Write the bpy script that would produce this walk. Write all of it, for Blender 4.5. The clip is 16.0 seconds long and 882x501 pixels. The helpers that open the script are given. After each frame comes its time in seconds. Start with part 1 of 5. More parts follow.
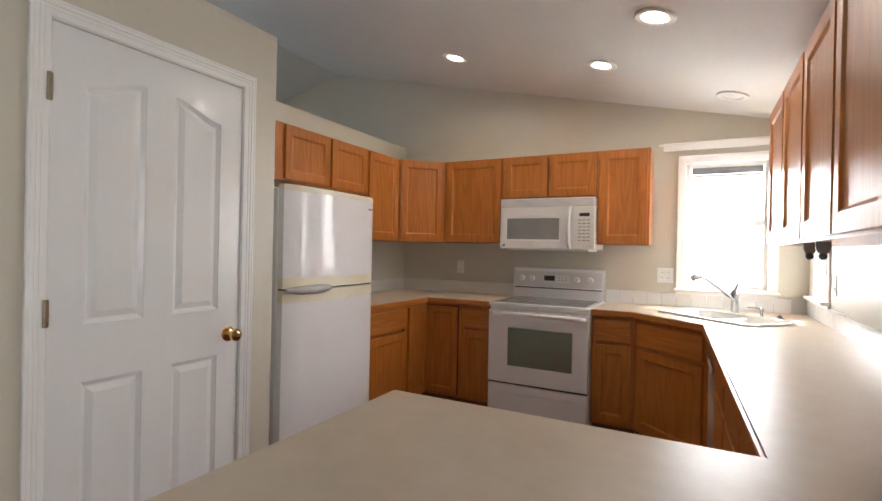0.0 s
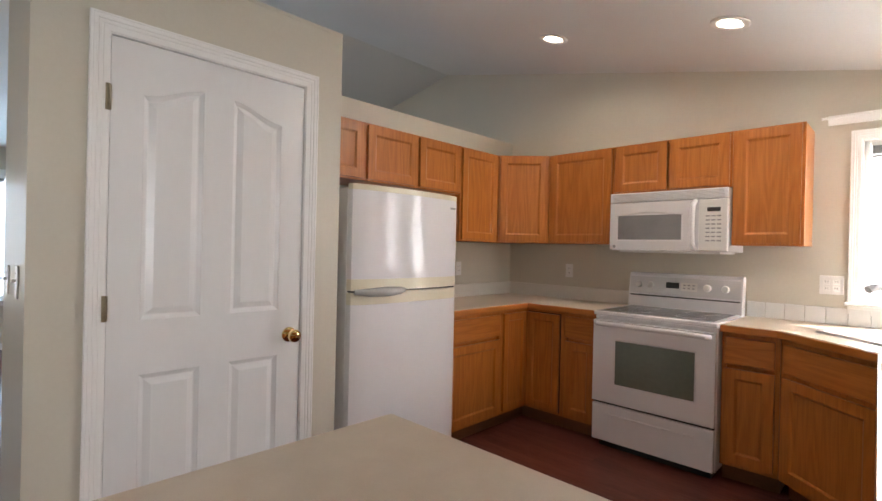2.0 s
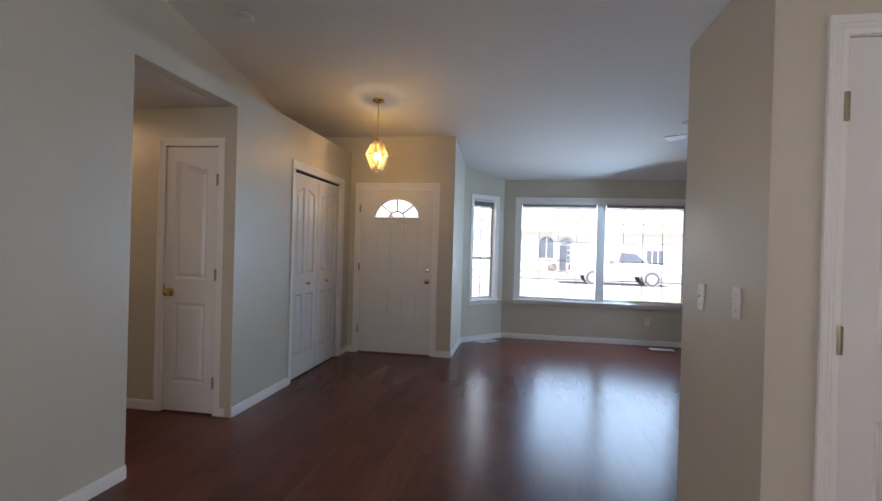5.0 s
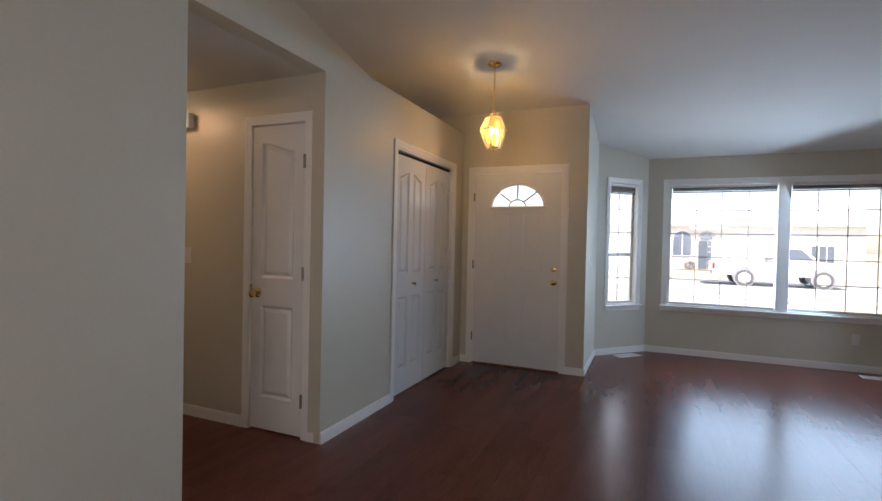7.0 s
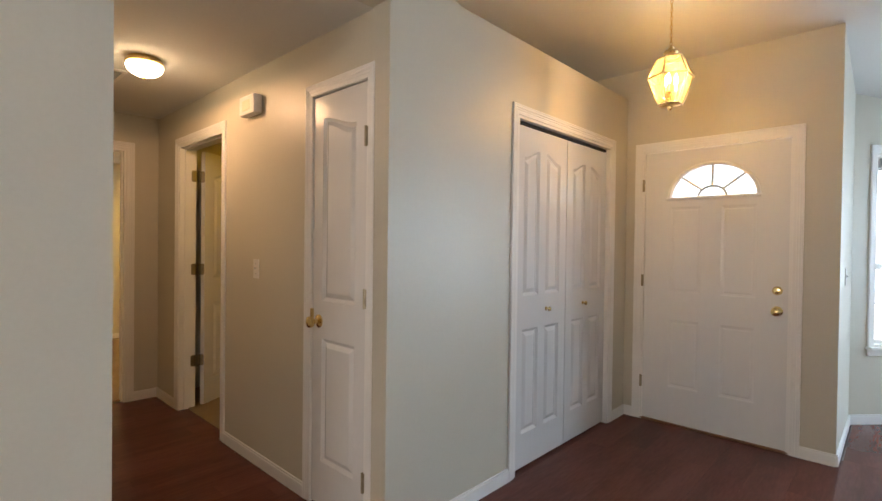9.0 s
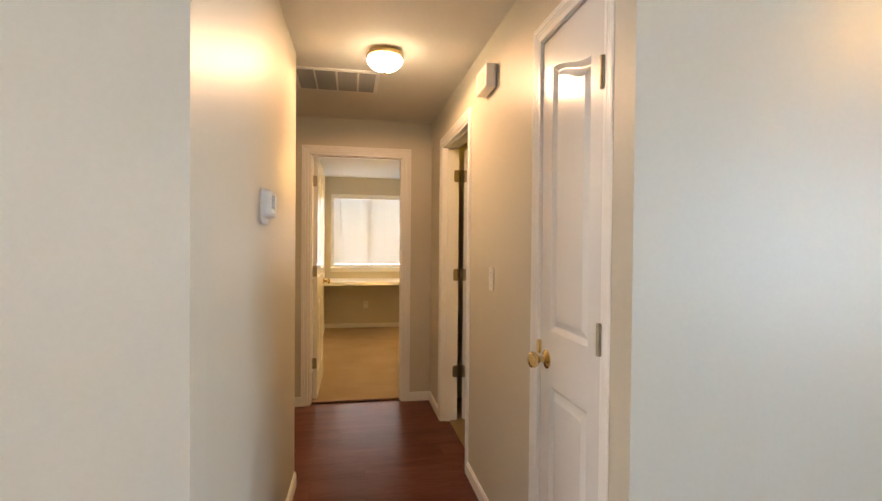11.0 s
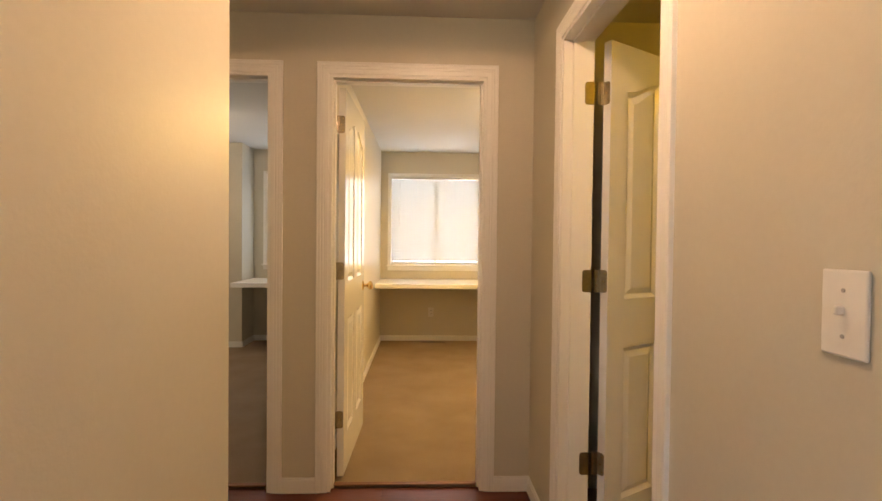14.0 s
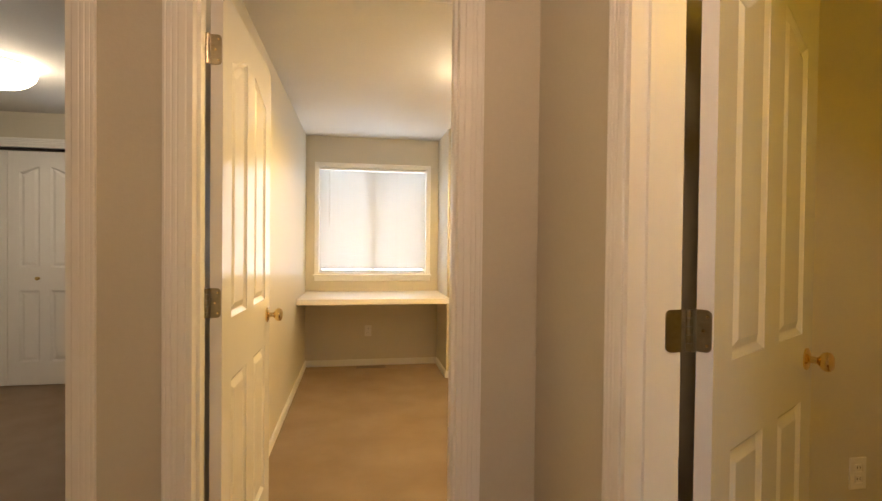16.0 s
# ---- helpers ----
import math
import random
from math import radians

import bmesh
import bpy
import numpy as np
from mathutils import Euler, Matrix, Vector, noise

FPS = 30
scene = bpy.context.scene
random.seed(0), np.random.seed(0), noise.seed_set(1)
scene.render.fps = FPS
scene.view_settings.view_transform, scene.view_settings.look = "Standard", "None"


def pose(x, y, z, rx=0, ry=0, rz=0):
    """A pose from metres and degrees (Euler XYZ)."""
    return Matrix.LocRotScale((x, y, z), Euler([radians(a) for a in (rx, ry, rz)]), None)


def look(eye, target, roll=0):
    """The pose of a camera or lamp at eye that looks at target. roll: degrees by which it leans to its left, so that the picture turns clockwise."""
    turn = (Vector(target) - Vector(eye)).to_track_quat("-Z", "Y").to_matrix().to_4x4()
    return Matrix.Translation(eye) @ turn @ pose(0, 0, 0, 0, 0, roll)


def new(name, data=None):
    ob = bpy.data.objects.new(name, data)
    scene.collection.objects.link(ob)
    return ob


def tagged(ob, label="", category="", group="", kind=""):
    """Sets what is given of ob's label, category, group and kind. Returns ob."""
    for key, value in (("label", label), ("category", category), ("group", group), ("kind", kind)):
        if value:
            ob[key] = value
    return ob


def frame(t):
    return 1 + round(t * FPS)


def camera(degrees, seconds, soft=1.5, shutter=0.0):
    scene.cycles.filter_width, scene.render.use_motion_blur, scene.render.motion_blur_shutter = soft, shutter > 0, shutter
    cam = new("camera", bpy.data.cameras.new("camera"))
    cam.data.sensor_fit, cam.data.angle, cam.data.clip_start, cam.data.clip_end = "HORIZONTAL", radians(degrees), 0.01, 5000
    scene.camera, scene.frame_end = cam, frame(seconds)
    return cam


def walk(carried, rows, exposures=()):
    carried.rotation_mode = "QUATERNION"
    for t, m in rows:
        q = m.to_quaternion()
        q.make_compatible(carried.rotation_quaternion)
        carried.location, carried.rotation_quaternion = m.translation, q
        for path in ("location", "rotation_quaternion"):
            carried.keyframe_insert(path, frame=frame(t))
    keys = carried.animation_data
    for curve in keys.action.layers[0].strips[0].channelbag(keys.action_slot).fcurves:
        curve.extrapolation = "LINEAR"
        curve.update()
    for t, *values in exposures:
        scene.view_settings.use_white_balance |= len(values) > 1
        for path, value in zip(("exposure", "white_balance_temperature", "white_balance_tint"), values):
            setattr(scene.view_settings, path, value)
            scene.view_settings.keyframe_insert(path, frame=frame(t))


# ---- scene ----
cam = camera(84.6, 16.0)
# seconds, eye, yaw, pitch, roll
PATH = [
    (0, 0.794, 0.128, 1.315, 27.91, -0.12, -1.22),
    (0.5, 0.865, 0.246, 1.327, 31.80, -0.24, -1.15),
    (1, 0.923, 0.351, 1.327, 33.40, -0.40, -1.43),
    (1.5, 0.956, 0.472, 1.324, 37.41, -0.37, -1.46),
    (2, 0.941, 0.529, 1.314, 44.50, -0.16, -1.31),
    (2.5, 0.892, 0.479, 1.320, 52.94, -0.02, -1.46),
    (3, 0.838, 0.402, 1.313, 61.09, 0.05, -1.63),
    (3.5, 0.786, 0.277, 1.316, 70.57, 0.01, -1.70),
    (4, 0.754, 0.148, 1.329, 80.62, -0.18, -1.54),
    (4.5, 0.712, 0.009, 1.338, 90.30, -0.34, -1.22),
    (5, 0.649, -0.076, 1.336, 99.53, -0.29, -1.59),
    (7.5, -0.523, -0.401, 1.303, 116.24, -0.84, -0.94),
    (8, -0.856, -0.472, 1.305, 120.92, -0.59, -0.83),
    (8.5, -1.132, -0.538, 1.307, 126.54, -0.67, -0.87),
    (9, -1.380, -0.653, 1.330, 133.36, -0.68, -0.73),
    (9.5, -1.594, -0.750, 1.334, 142.12, -0.58, -0.69),
    (10, -1.784, -0.849, 1.346, 153.76, -0.69, -0.69),
    (12.5, -2.202, -1.924, 1.283, 176.56, -0.85, -0.61),
    (13, -2.204, -2.225, 1.257, 177.06, -0.92, -0.87),
    (13.5, -2.212, -2.529, 1.260, 177.53, -0.84, -0.88),
    (14, -2.183, -2.844, 1.260, 177.78, -1.08, -0.61),
    (14.5, -2.170, -3.123, 1.266, 177.66, -0.90, -0.53),
    (15, -2.146, -3.393, 1.290, 177.68, -0.89, -0.62),
    (15.5, -2.140, -3.622, 1.294, 177.35, -0.92, -0.52),
    (16, -2.183, -3.830, 1.287, 170.21, -0.84, -0.61),
]
walk(cam, [(t, pose(x, y, z, 90 + p, r, w)) for t, x, y, z, w, p, r in PATH],
     [(0, 1.6, 6600, 11), (1.5, 1.7, 6600, 12), (2.5, 1.75, 6700, 15), (3, 1.7, 6800, 17), (3.5, 1.55, 6650, 17), (4.5, 1.25, 6550, 18), (7.5, 1.15, 6900, 20),
      (8.5, 1.72, 7100, 19), (9, 2.05, 7350, 17), (10, 2.58, 7600, 17), (12.5, 2.78, 6700, 17), (14, 2.90, 6950, 18), (15, 3.0, 7000, 18), (16, 2.88, 6600, 16)])

# ---------------------------------------------------------------- light
world = bpy.data.worlds.new("sky")
scene.world = world
world.use_nodes = True
wn = world.node_tree
sky = wn.nodes.new("ShaderNodeTexSky")
sky.sky_type, sky.sun_disc = "NISHITA", False
sky.sun_elevation, sky.sun_rotation = radians(60), radians(50)
wn.links.new(sky.outputs[0], wn.nodes["Background"].inputs[0])
wn.nodes["Background"].inputs[1].default_value = 0.15
SUN_DIR = Vector((math.sin(radians(50)) * math.cos(radians(60)), math.cos(radians(50)) * math.cos(radians(60)), math.sin(radians(60))))
sun = new("sun", bpy.data.lights.new("sun", "SUN"))
sun.data.energy, sun.data.angle, sun.data.color = 5.0, radians(0.53), (1.0, 0.95, 0.88)
sun.matrix_basis = look(SUN_DIR * 40, (0, 0, 0))


def area(name, at, to, w, h, power, color):
    a = new(name, bpy.data.lights.new(name, "AREA"))
    a.data.shape, a.data.size, a.data.size_y, a.data.energy, a.data.color = "RECTANGLE", w, h, power, color
    a.matrix_basis = look(at, to)


def spot(name, at, power, color, radius=0.06, blend=0.35):
    b = new(name, bpy.data.lights.new(name, "SPOT"))
    b.data.energy, b.data.color, b.data.shadow_soft_size, b.data.spot_size, b.data.spot_blend = power, color, radius, radians(178), blend
    b.location = at


def bulb(name, at, power, color, radius=0.03):
    b = new(name, bpy.data.lights.new(name, "POINT"))
    b.data.energy, b.data.color, b.data.shadow_soft_size = power, color, radius
    b.location = at


DAY = (0.93, 0.97, 1.0)
area("window_light", (0.97, 4.42, 1.55), (0.97, 0, 1.9), 0.56, 0.95, 10.5, DAY)
area("window_light", (1.62, 3.92, 1.55), (0, 3.92, 1.8), 0.40, 0.95, 3.5, DAY)
# Fill lamp at the unseen, added dining window, turned to brighten the pantry door.
area("window_light", (1.62, -0.9, 1.48), (-1.06, 1.9, 1.0), 1.1, 1.1, 4.6, DAY)
area("window_light", (-6.97, 1.06, 1.35), (-3.6, -1.5, 0.40), 2.25, 1.4, 37, (0.49, 0.74, 1.0))
area("window_light", (-6.62, -0.74, 1.35), (-4.5, 1.5, 1.2), 0.4, 1.4, 3, DAY)
area("window_light", (-2.35, -9.1, 1.5), (-2.35, 0, 1.3), 1.1, 1.1, 4.2, (0.70, 0.86, 1.0))
area("window_light", (-0.83, -9.1, 1.5), (-0.83, 0, 1.3), 1.1, 1.1, 2.0, (0.70, 0.86, 1.0))
area("window_light", (-2.35, -8.90, 1.5), (-2.35, 0, 1.3), 1.05, 1.05, 0.7, (0.78, 0.89, 1.0))
area("window_light", (-0.83, -8.90, 1.5), (-0.83, 0, 1.3), 1.05, 1.05, 0.8, (0.78, 0.89, 1.0))
bulb("pendant_bulb", (-4.30, -1.62, 2.285), 4.4, (1.0, 0.72, 0.38), 0.014)
spot("hall_bulb", (-2.23, -3.80, 2.262), 3.75, (1.0, 0.60, 0.33), 0.05, 0.06)
spot("bedroom_bulb", (-2.99, -6.76, 2.21), 15, (1.0, 0.63, 0.17), 0.07)
spot("bedroom_bulb", (-0.01, -7.23, 2.18), 1.4, (1.0, 0.74, 0.46), 0.09)
bulb("side_room_bulb", (-3.55, -3.75, 2.15), 0.60, (1.0, 0.58, 0.02), 0.07)
for x, y, z in ((-0.865, 3.42, 2.755), (0.223, 3.37, 2.51), (0.594, 2.63, 2.425)):
    spot("can_bulb", (x, y, z), 4.8, (1.0, 0.93, 0.83), 0.05, 0.5)

# ---------------------------------------------------------------- materials


def mat(name, a, b=None, rough=0.5, scale=6.0, fine=90.0, bump=0.0, bump_scale=200.0, metal=0.0, stretch=(1, 1, 1), spec=0.5, rvar=0.0, obj_var=0.0, coat=0.0):
    """A surface with two scales of variation, in metres of the object's own space."""
    m = bpy.data.materials.new(name)
    m.use_nodes = True
    nt = m.node_tree
    p = nt.nodes["Principled BSDF"]
    L = nt.links.new
    tc = nt.nodes.new("ShaderNodeTexCoord")
    mp = nt.nodes.new("ShaderNodeMapping")
    mp.inputs["Scale"].default_value = stretch
    src = tc.outputs["Object"]
    if obj_var:
        oi = nt.nodes.new("ShaderNodeObjectInfo")
        rv = nt.nodes.new("ShaderNodeVectorMath")
        rv.operation = "MULTIPLY_ADD"
        cx = nt.nodes.new("ShaderNodeCombineXYZ")
        for i in range(3):
            L(oi.outputs["Random"], cx.inputs[i])
        rv.inputs[1].default_value = (31, 17, 23)
        L(cx.outputs[0], rv.inputs[0]), L(src, rv.inputs[2])
        src = rv.outputs[0]
    L(src, mp.inputs["Vector"])
    n1 = nt.nodes.new("ShaderNodeTexNoise")
    n1.inputs["Scale"].default_value, n1.inputs["Detail"].default_value = scale, 3
    n2 = nt.nodes.new("ShaderNodeTexNoise")
    n2.inputs["Scale"].default_value, n2.inputs["Detail"].default_value = fine, 2
    L(mp.outputs[0], n1.inputs["Vector"]), L(mp.outputs[0], n2.inputs["Vector"])
    mix = nt.nodes.new("ShaderNodeMath")
    mix.operation = "MULTIPLY_ADD"
    mix.inputs[1].default_value = 0.35
    L(n2.outputs["Fac"], mix.inputs[0])
    sc = nt.nodes.new("ShaderNodeMath")
    sc.operation = "MULTIPLY_ADD"
    sc.inputs[1].default_value, sc.inputs[2].default_value = 0.65, 0.0
    L(n1.outputs["Fac"], sc.inputs[0]), L(sc.outputs[0], mix.inputs[2])
    ramp = nt.nodes.new("ShaderNodeValToRGB")
    ramp.color_ramp.elements[0].position, ramp.color_ramp.elements[1].position = 0.35, 0.65
    ramp.color_ramp.elements[0].color = (*a, 1)
    ramp.color_ramp.elements[1].color = (*(b or a), 1)
    fac = mix.outputs[0]
    if obj_var:
        ov = nt.nodes.new("ShaderNodeMath")
        ov.operation = "MULTIPLY_ADD"
        ov.inputs[1].default_value, ov.inputs[2].default_value = obj_var, -obj_var / 2
        L(oi.outputs["Random"], ov.inputs[0])
        ad = nt.nodes.new("ShaderNodeMath")
        L(fac, ad.inputs[0]), L(ov.outputs[0], ad.inputs[1])
        fac = ad.outputs[0]
    L(fac, ramp.inputs[0])
    L(ramp.outputs[0], p.inputs["Base Color"])
    p.inputs["Roughness"].default_value, p.inputs["Metallic"].default_value = rough, metal
    p.inputs["Specular IOR Level"].default_value = spec
    p.inputs["Coat Weight"].default_value, p.inputs["Coat Roughness"].default_value = coat, 0.08
    if rvar:
        rr = nt.nodes.new("ShaderNodeMath")
        rr.operation = "MULTIPLY_ADD"
        rr.inputs[1].default_value, rr.inputs[2].default_value = rvar, rough - rvar / 2
        L(n1.outputs["Fac"], rr.inputs[0]), L(rr.outputs[0], p.inputs["Roughness"])
    if bump:
        n3 = nt.nodes.new("ShaderNodeTexNoise")
        n3.inputs["Scale"].default_value, n3.inputs["Detail"].default_value = bump_scale, 2
        L(mp.outputs[0], n3.inputs["Vector"])
        bp = nt.nodes.new("ShaderNodeBump")
        bp.inputs["Strength"].default_value, bp.inputs["Distance"].default_value = bump, 0.01
        L(n3.outputs["Fac"], bp.inputs["Height"]), L(bp.outputs[0], p.inputs["Normal"])
    return m


def oak(name, axis):
    """Honey oak: long cathedral grain along one axis, fine dark pores."""
    m = bpy.data.materials.new(name)
    m.use_nodes = True
    nt = m.node_tree
    p = nt.nodes["Principled BSDF"]
    L = nt.links.new
    tc = nt.nodes.new("ShaderNodeTexCoord")
    oi = nt.nodes.new("ShaderNodeObjectInfo")
    off = nt.nodes.new("ShaderNodeVectorMath")
    off.operation = "MULTIPLY_ADD"
    cx = nt.nodes.new("ShaderNodeCombineXYZ")
    for i in range(3):
        L(oi.outputs["Random"], cx.inputs[i])
    off.inputs[1].default_value = (13, 7, 9)
    L(cx.outputs[0], off.inputs[0]), L(tc.outputs["Object"], off.inputs[2])
    mp = nt.nodes.new("ShaderNodeMapping")
    s = [1.0, 1.0, 1.0]
    s[axis] = 0.09
    mp.inputs["Scale"].default_value = s
    L(off.outputs[0], mp.inputs["Vector"])
    warp = nt.nodes.new("ShaderNodeTexNoise")
    warp.inputs["Scale"].default_value, warp.inputs["Detail"].default_value = 9, 2
    L(mp.outputs[0], warp.inputs["Vector"])
    rings = nt.nodes.new("ShaderNodeMath")
    rings.operation = "MULTIPLY"
    rings.inputs[1].default_value = 16.0
    fr = nt.nodes.new("ShaderNodeMath")
    fr.operation = "PINGPONG"
    fr.inputs[1].default_value = 1.0
    L(warp.outputs["Fac"], rings.inputs[0]), L(rings.outputs[0], fr.inputs[0])
    mp2 = nt.nodes.new("ShaderNodeMapping")
    s2 = [220.0, 220.0, 220.0]
    s2[axis] = 6.0
    mp2.inputs["Scale"].default_value = s2
    L(off.outputs[0], mp2.inputs["Vector"])
    pores = nt.nodes.new("ShaderNodeTexNoise")
    pores.inputs["Scale"].default_value, pores.inputs["Detail"].default_value = 1, 2
    L(mp2.outputs[0], pores.inputs["Vector"])
    sm = nt.nodes.new("ShaderNodeMath")
    sm.operation = "MULTIPLY_ADD"
    sm.inputs[1].default_value = 0.45
    L(fr.outputs[0], sm.inputs[0]), L(pores.outputs["Fac"], sm.inputs[2])
    ramp = nt.nodes.new("ShaderNodeValToRGB")
    e = ramp.color_ramp.elements
    e[0].position, e[1].position = 0.28, 1.0
    e[0].color, e[1].color = (0.385, 0.118, 0.018, 1), (0.53, 0.185, 0.035, 1)
    L(sm.outputs[0], ramp.inputs[0]), L(ramp.outputs[0], p.inputs["Base Color"])
    p.inputs["Roughness"].default_value = 0.33
    p.inputs["Coat Weight"].default_value, p.inputs["Coat Roughness"].default_value = 0.25, 0.2
    bp = nt.nodes.new("ShaderNodeBump")
    bp.inputs["Strength"].default_value, bp.inputs["Distance"].default_value = 0.12, 0.002
    L(pores.outputs["Fac"], bp.inputs["Height"]), L(bp.outputs[0], p.inputs["Normal"])
    return m


def emitter(name, color, strength):
    m = bpy.data.materials.new(name)
    m.use_nodes = True
    p = m.node_tree.nodes["Principled BSDF"]
    p.inputs["Base Color"].default_value = (*color, 1)
    p.inputs["Emission Color"].default_value = (*color, 1)
    p.inputs["Emission Strength"].default_value = strength
    return m


def glass(name, tint=(1, 1, 1), rough=0.0):
    """Thin clear pane: mostly passes light, with a real surface reflection."""
    m = bpy.data.materials.new(name)
    m.use_nodes = True
    nt = m.node_tree
    p = nt.nodes["Principled BSDF"]
    nt.nodes.remove(p)
    out = nt.nodes["Material Output"]
    tr = nt.nodes.new("ShaderNodeBsdfTransparent")
    tr.inputs[0].default_value = (*tint, 1)
    gl = nt.nodes.new("ShaderNodeBsdfGlossy")
    gl.inputs["Roughness"].default_value = rough
    fr = nt.nodes.new("ShaderNodeFresnel")
    fr.inputs[0].default_value = 1.3
    mx = nt.nodes.new("ShaderNodeMixShader")
    nt.links.new(fr.outputs[0], mx.inputs[0]), nt.links.new(tr.outputs[0], mx.inputs[1]), nt.links.new(gl.outputs[0], mx.inputs[2])
    nt.links.new(mx.outputs[0], out.inputs[0])
    return m


PAINT = mat("wall_paint", (0.575, 0.540, 0.447), (0.605, 0.570, 0.477), 0.42, 1.5, 60, 0.04, 130, rvar=0.14)
CEIL = mat("ceiling_paint", (0.68, 0.67, 0.64), (0.72, 0.71, 0.68), 0.8, 1.2, 80, 0.15, 120)
TRIM = mat("trim_paint", (0.82, 0.815, 0.79), (0.84, 0.835, 0.81), 0.30, 2, 40, 0.004, 60)
DOORP = mat("door_paint", (0.765, 0.765, 0.755), (0.79, 0.79, 0.78), 0.20, 2, 40, 0.006, 60, stretch=(1, 1, 0.25))
OAK, OAKH = oak("oak_upright", 2), oak("oak_lying", 0)
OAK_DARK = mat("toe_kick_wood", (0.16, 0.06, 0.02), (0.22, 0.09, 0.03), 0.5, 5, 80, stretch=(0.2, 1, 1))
LAMINATE = mat("laminate", (0.60, 0.50, 0.385), (0.655, 0.555, 0.44), 0.37, 14, 320, 0.02, 300, rvar=0.08)
SPLASH = mat("laminate_upstand", (0.66, 0.63, 0.57), (0.70, 0.67, 0.61), 0.35, 10, 200)
TILE = mat("glazed_tile", (0.76, 0.76, 0.74), (0.80, 0.80, 0.78), 0.12, 8, 60, obj_var=0.5)
GROUT = mat("grout", (0.55, 0.54, 0.50), (0.62, 0.60, 0.56), 0.9, 40, 200)
PLANK = mat("cherry_laminate", (0.102, 0.031, 0.023), (0.150, 0.049, 0.035), 0.25, 3, 30, 0.005, 4, stretch=(0.4, 2.5, 2.5), spec=0.16, rvar=0.07, obj_var=0.14)
CARPET = mat("carpet", (0.33, 0.245, 0.165), (0.40, 0.305, 0.215), 1.0, 3.5, 220, 0.9, 420, spec=0.1)
VINYL = mat("vinyl_floor", (0.45, 0.40, 0.30), (0.55, 0.49, 0.38), 0.4, 6, 90)
ENAMEL = mat("white_enamel", (0.78, 0.77, 0.78), (0.80, 0.79, 0.80), 0.08, 2, 40, spec=0.20)
CREAM = mat("aged_plastic", (0.72, 0.66, 0.50), (0.76, 0.71, 0.56), 0.4, 6, 60)
PLASTIC = mat("white_plastic", (0.74, 0.73, 0.70), (0.78, 0.77, 0.74), 0.35, 4, 60)
GREY = mat("grey_plastic", (0.30, 0.30, 0.30), (0.36, 0.36, 0.36), 0.4, 6, 80)
BLACK = mat("black_plastic", (0.02, 0.02, 0.02), (0.03, 0.03, 0.03), 0.35, 6, 80)
GLASSTOP = mat("ceramic_cooktop", (0.06, 0.06, 0.06), (0.10, 0.10, 0.10), 0.20, 30, 300)
# Oven glass is lifted to green-grey: the room's reflection is put into its colour.
OVENGLASS = mat("oven_glass", (0.15, 0.175, 0.14), (0.19, 0.21, 0.17), 0.06, 2, 30)
MWGLASS = mat("screened_glass", (0.22, 0.22, 0.22), (0.28, 0.28, 0.28), 0.18, 4, 200)
BRASS = mat("polished_brass", (0.76, 0.57, 0.26), (0.82, 0.63, 0.31), 0.14, 20, 90, metal=1.0)
DULLBRASS = mat("dull_brass", (0.30, 0.26, 0.18), (0.40, 0.35, 0.25), 0.30, 20, 90, metal=1.0)
CHROME = mat("chrome", (0.42, 0.42, 0.43), (0.50, 0.50, 0.51), 0.12, 20, 90, metal=1.0)
PORCELAIN = mat("white_sink", (0.78, 0.77, 0.74), (0.82, 0.81, 0.78), 0.14, 4, 50)
SLAT = mat("blind_slat", (0.72, 0.72, 0.70), (0.78, 0.78, 0.76), 0.5, 6, 60)
SHADEDARK = mat("blind_stack", (0.17, 0.16, 0.16), (0.24, 0.23, 0.22), 0.6, 6, 60)
nt = SLAT.node_tree
tl, mx2 = nt.nodes.new("ShaderNodeBsdfTranslucent"), nt.nodes.new("ShaderNodeMixShader")
tl.inputs[0].default_value = (0.82, 0.84, 0.86, 1)
mx2.inputs[0].default_value = 0.22
nt.links.new(nt.nodes["Principled BSDF"].outputs[0], mx2.inputs[1]), nt.links.new(tl.outputs[0], mx2.inputs[2])
nt.links.new(mx2.outputs[0], nt.nodes["Material Output"].inputs[0])
GLASS = glass("window_glass")
BEVEL_GLASS = glass("lantern_glass", (0.92, 0.82, 0.60), 0.08)
nt = BEVEL_GLASS.node_tree
tl, mx2 = nt.nodes.new("ShaderNodeBsdfTranslucent"), nt.nodes.new("ShaderNodeMixShader")
tl.inputs[0].default_value = (0.9, 0.78, 0.55, 1)
mx2.inputs[0].default_value = 0.045
first = nt.nodes["Material Output"].inputs[0].links[0].from_socket
nt.links.new(first, mx2.inputs[1]), nt.links.new(tl.outputs[0], mx2.inputs[2])
nt.links.new(mx2.outputs[0], nt.nodes["Material Output"].inputs[0])
DARK = mat("dark_gap", (0.02, 0.018, 0.016), (0.03, 0.026, 0.022), 0.9, 6, 60)
PORCH = mat("outside_stucco", (0.72, 0.70, 0.66), (0.78, 0.76, 0.72), 0.9, 4, 80)

# ---------------------------------------------------------------- builders


def bm_new():
    return bmesh.new()


def cube(bm, x0, x1, y0, y1, z0, z1, bevel=0.0, seg=1):
    r = bmesh.ops.create_cube(bm, size=1.0, matrix=Matrix.LocRotScale(((x0 + x1) / 2, (y0 + y1) / 2, (z0 + z1) / 2), None, (abs(x1 - x0), abs(y1 - y0), abs(z1 - z0))))
    if bevel:
        es = {e for v in r["verts"] for e in v.link_edges}
        bmesh.ops.bevel(bm, geom=list(es), offset=bevel, segments=seg, affect="EDGES", profile=0.5)
    return bm


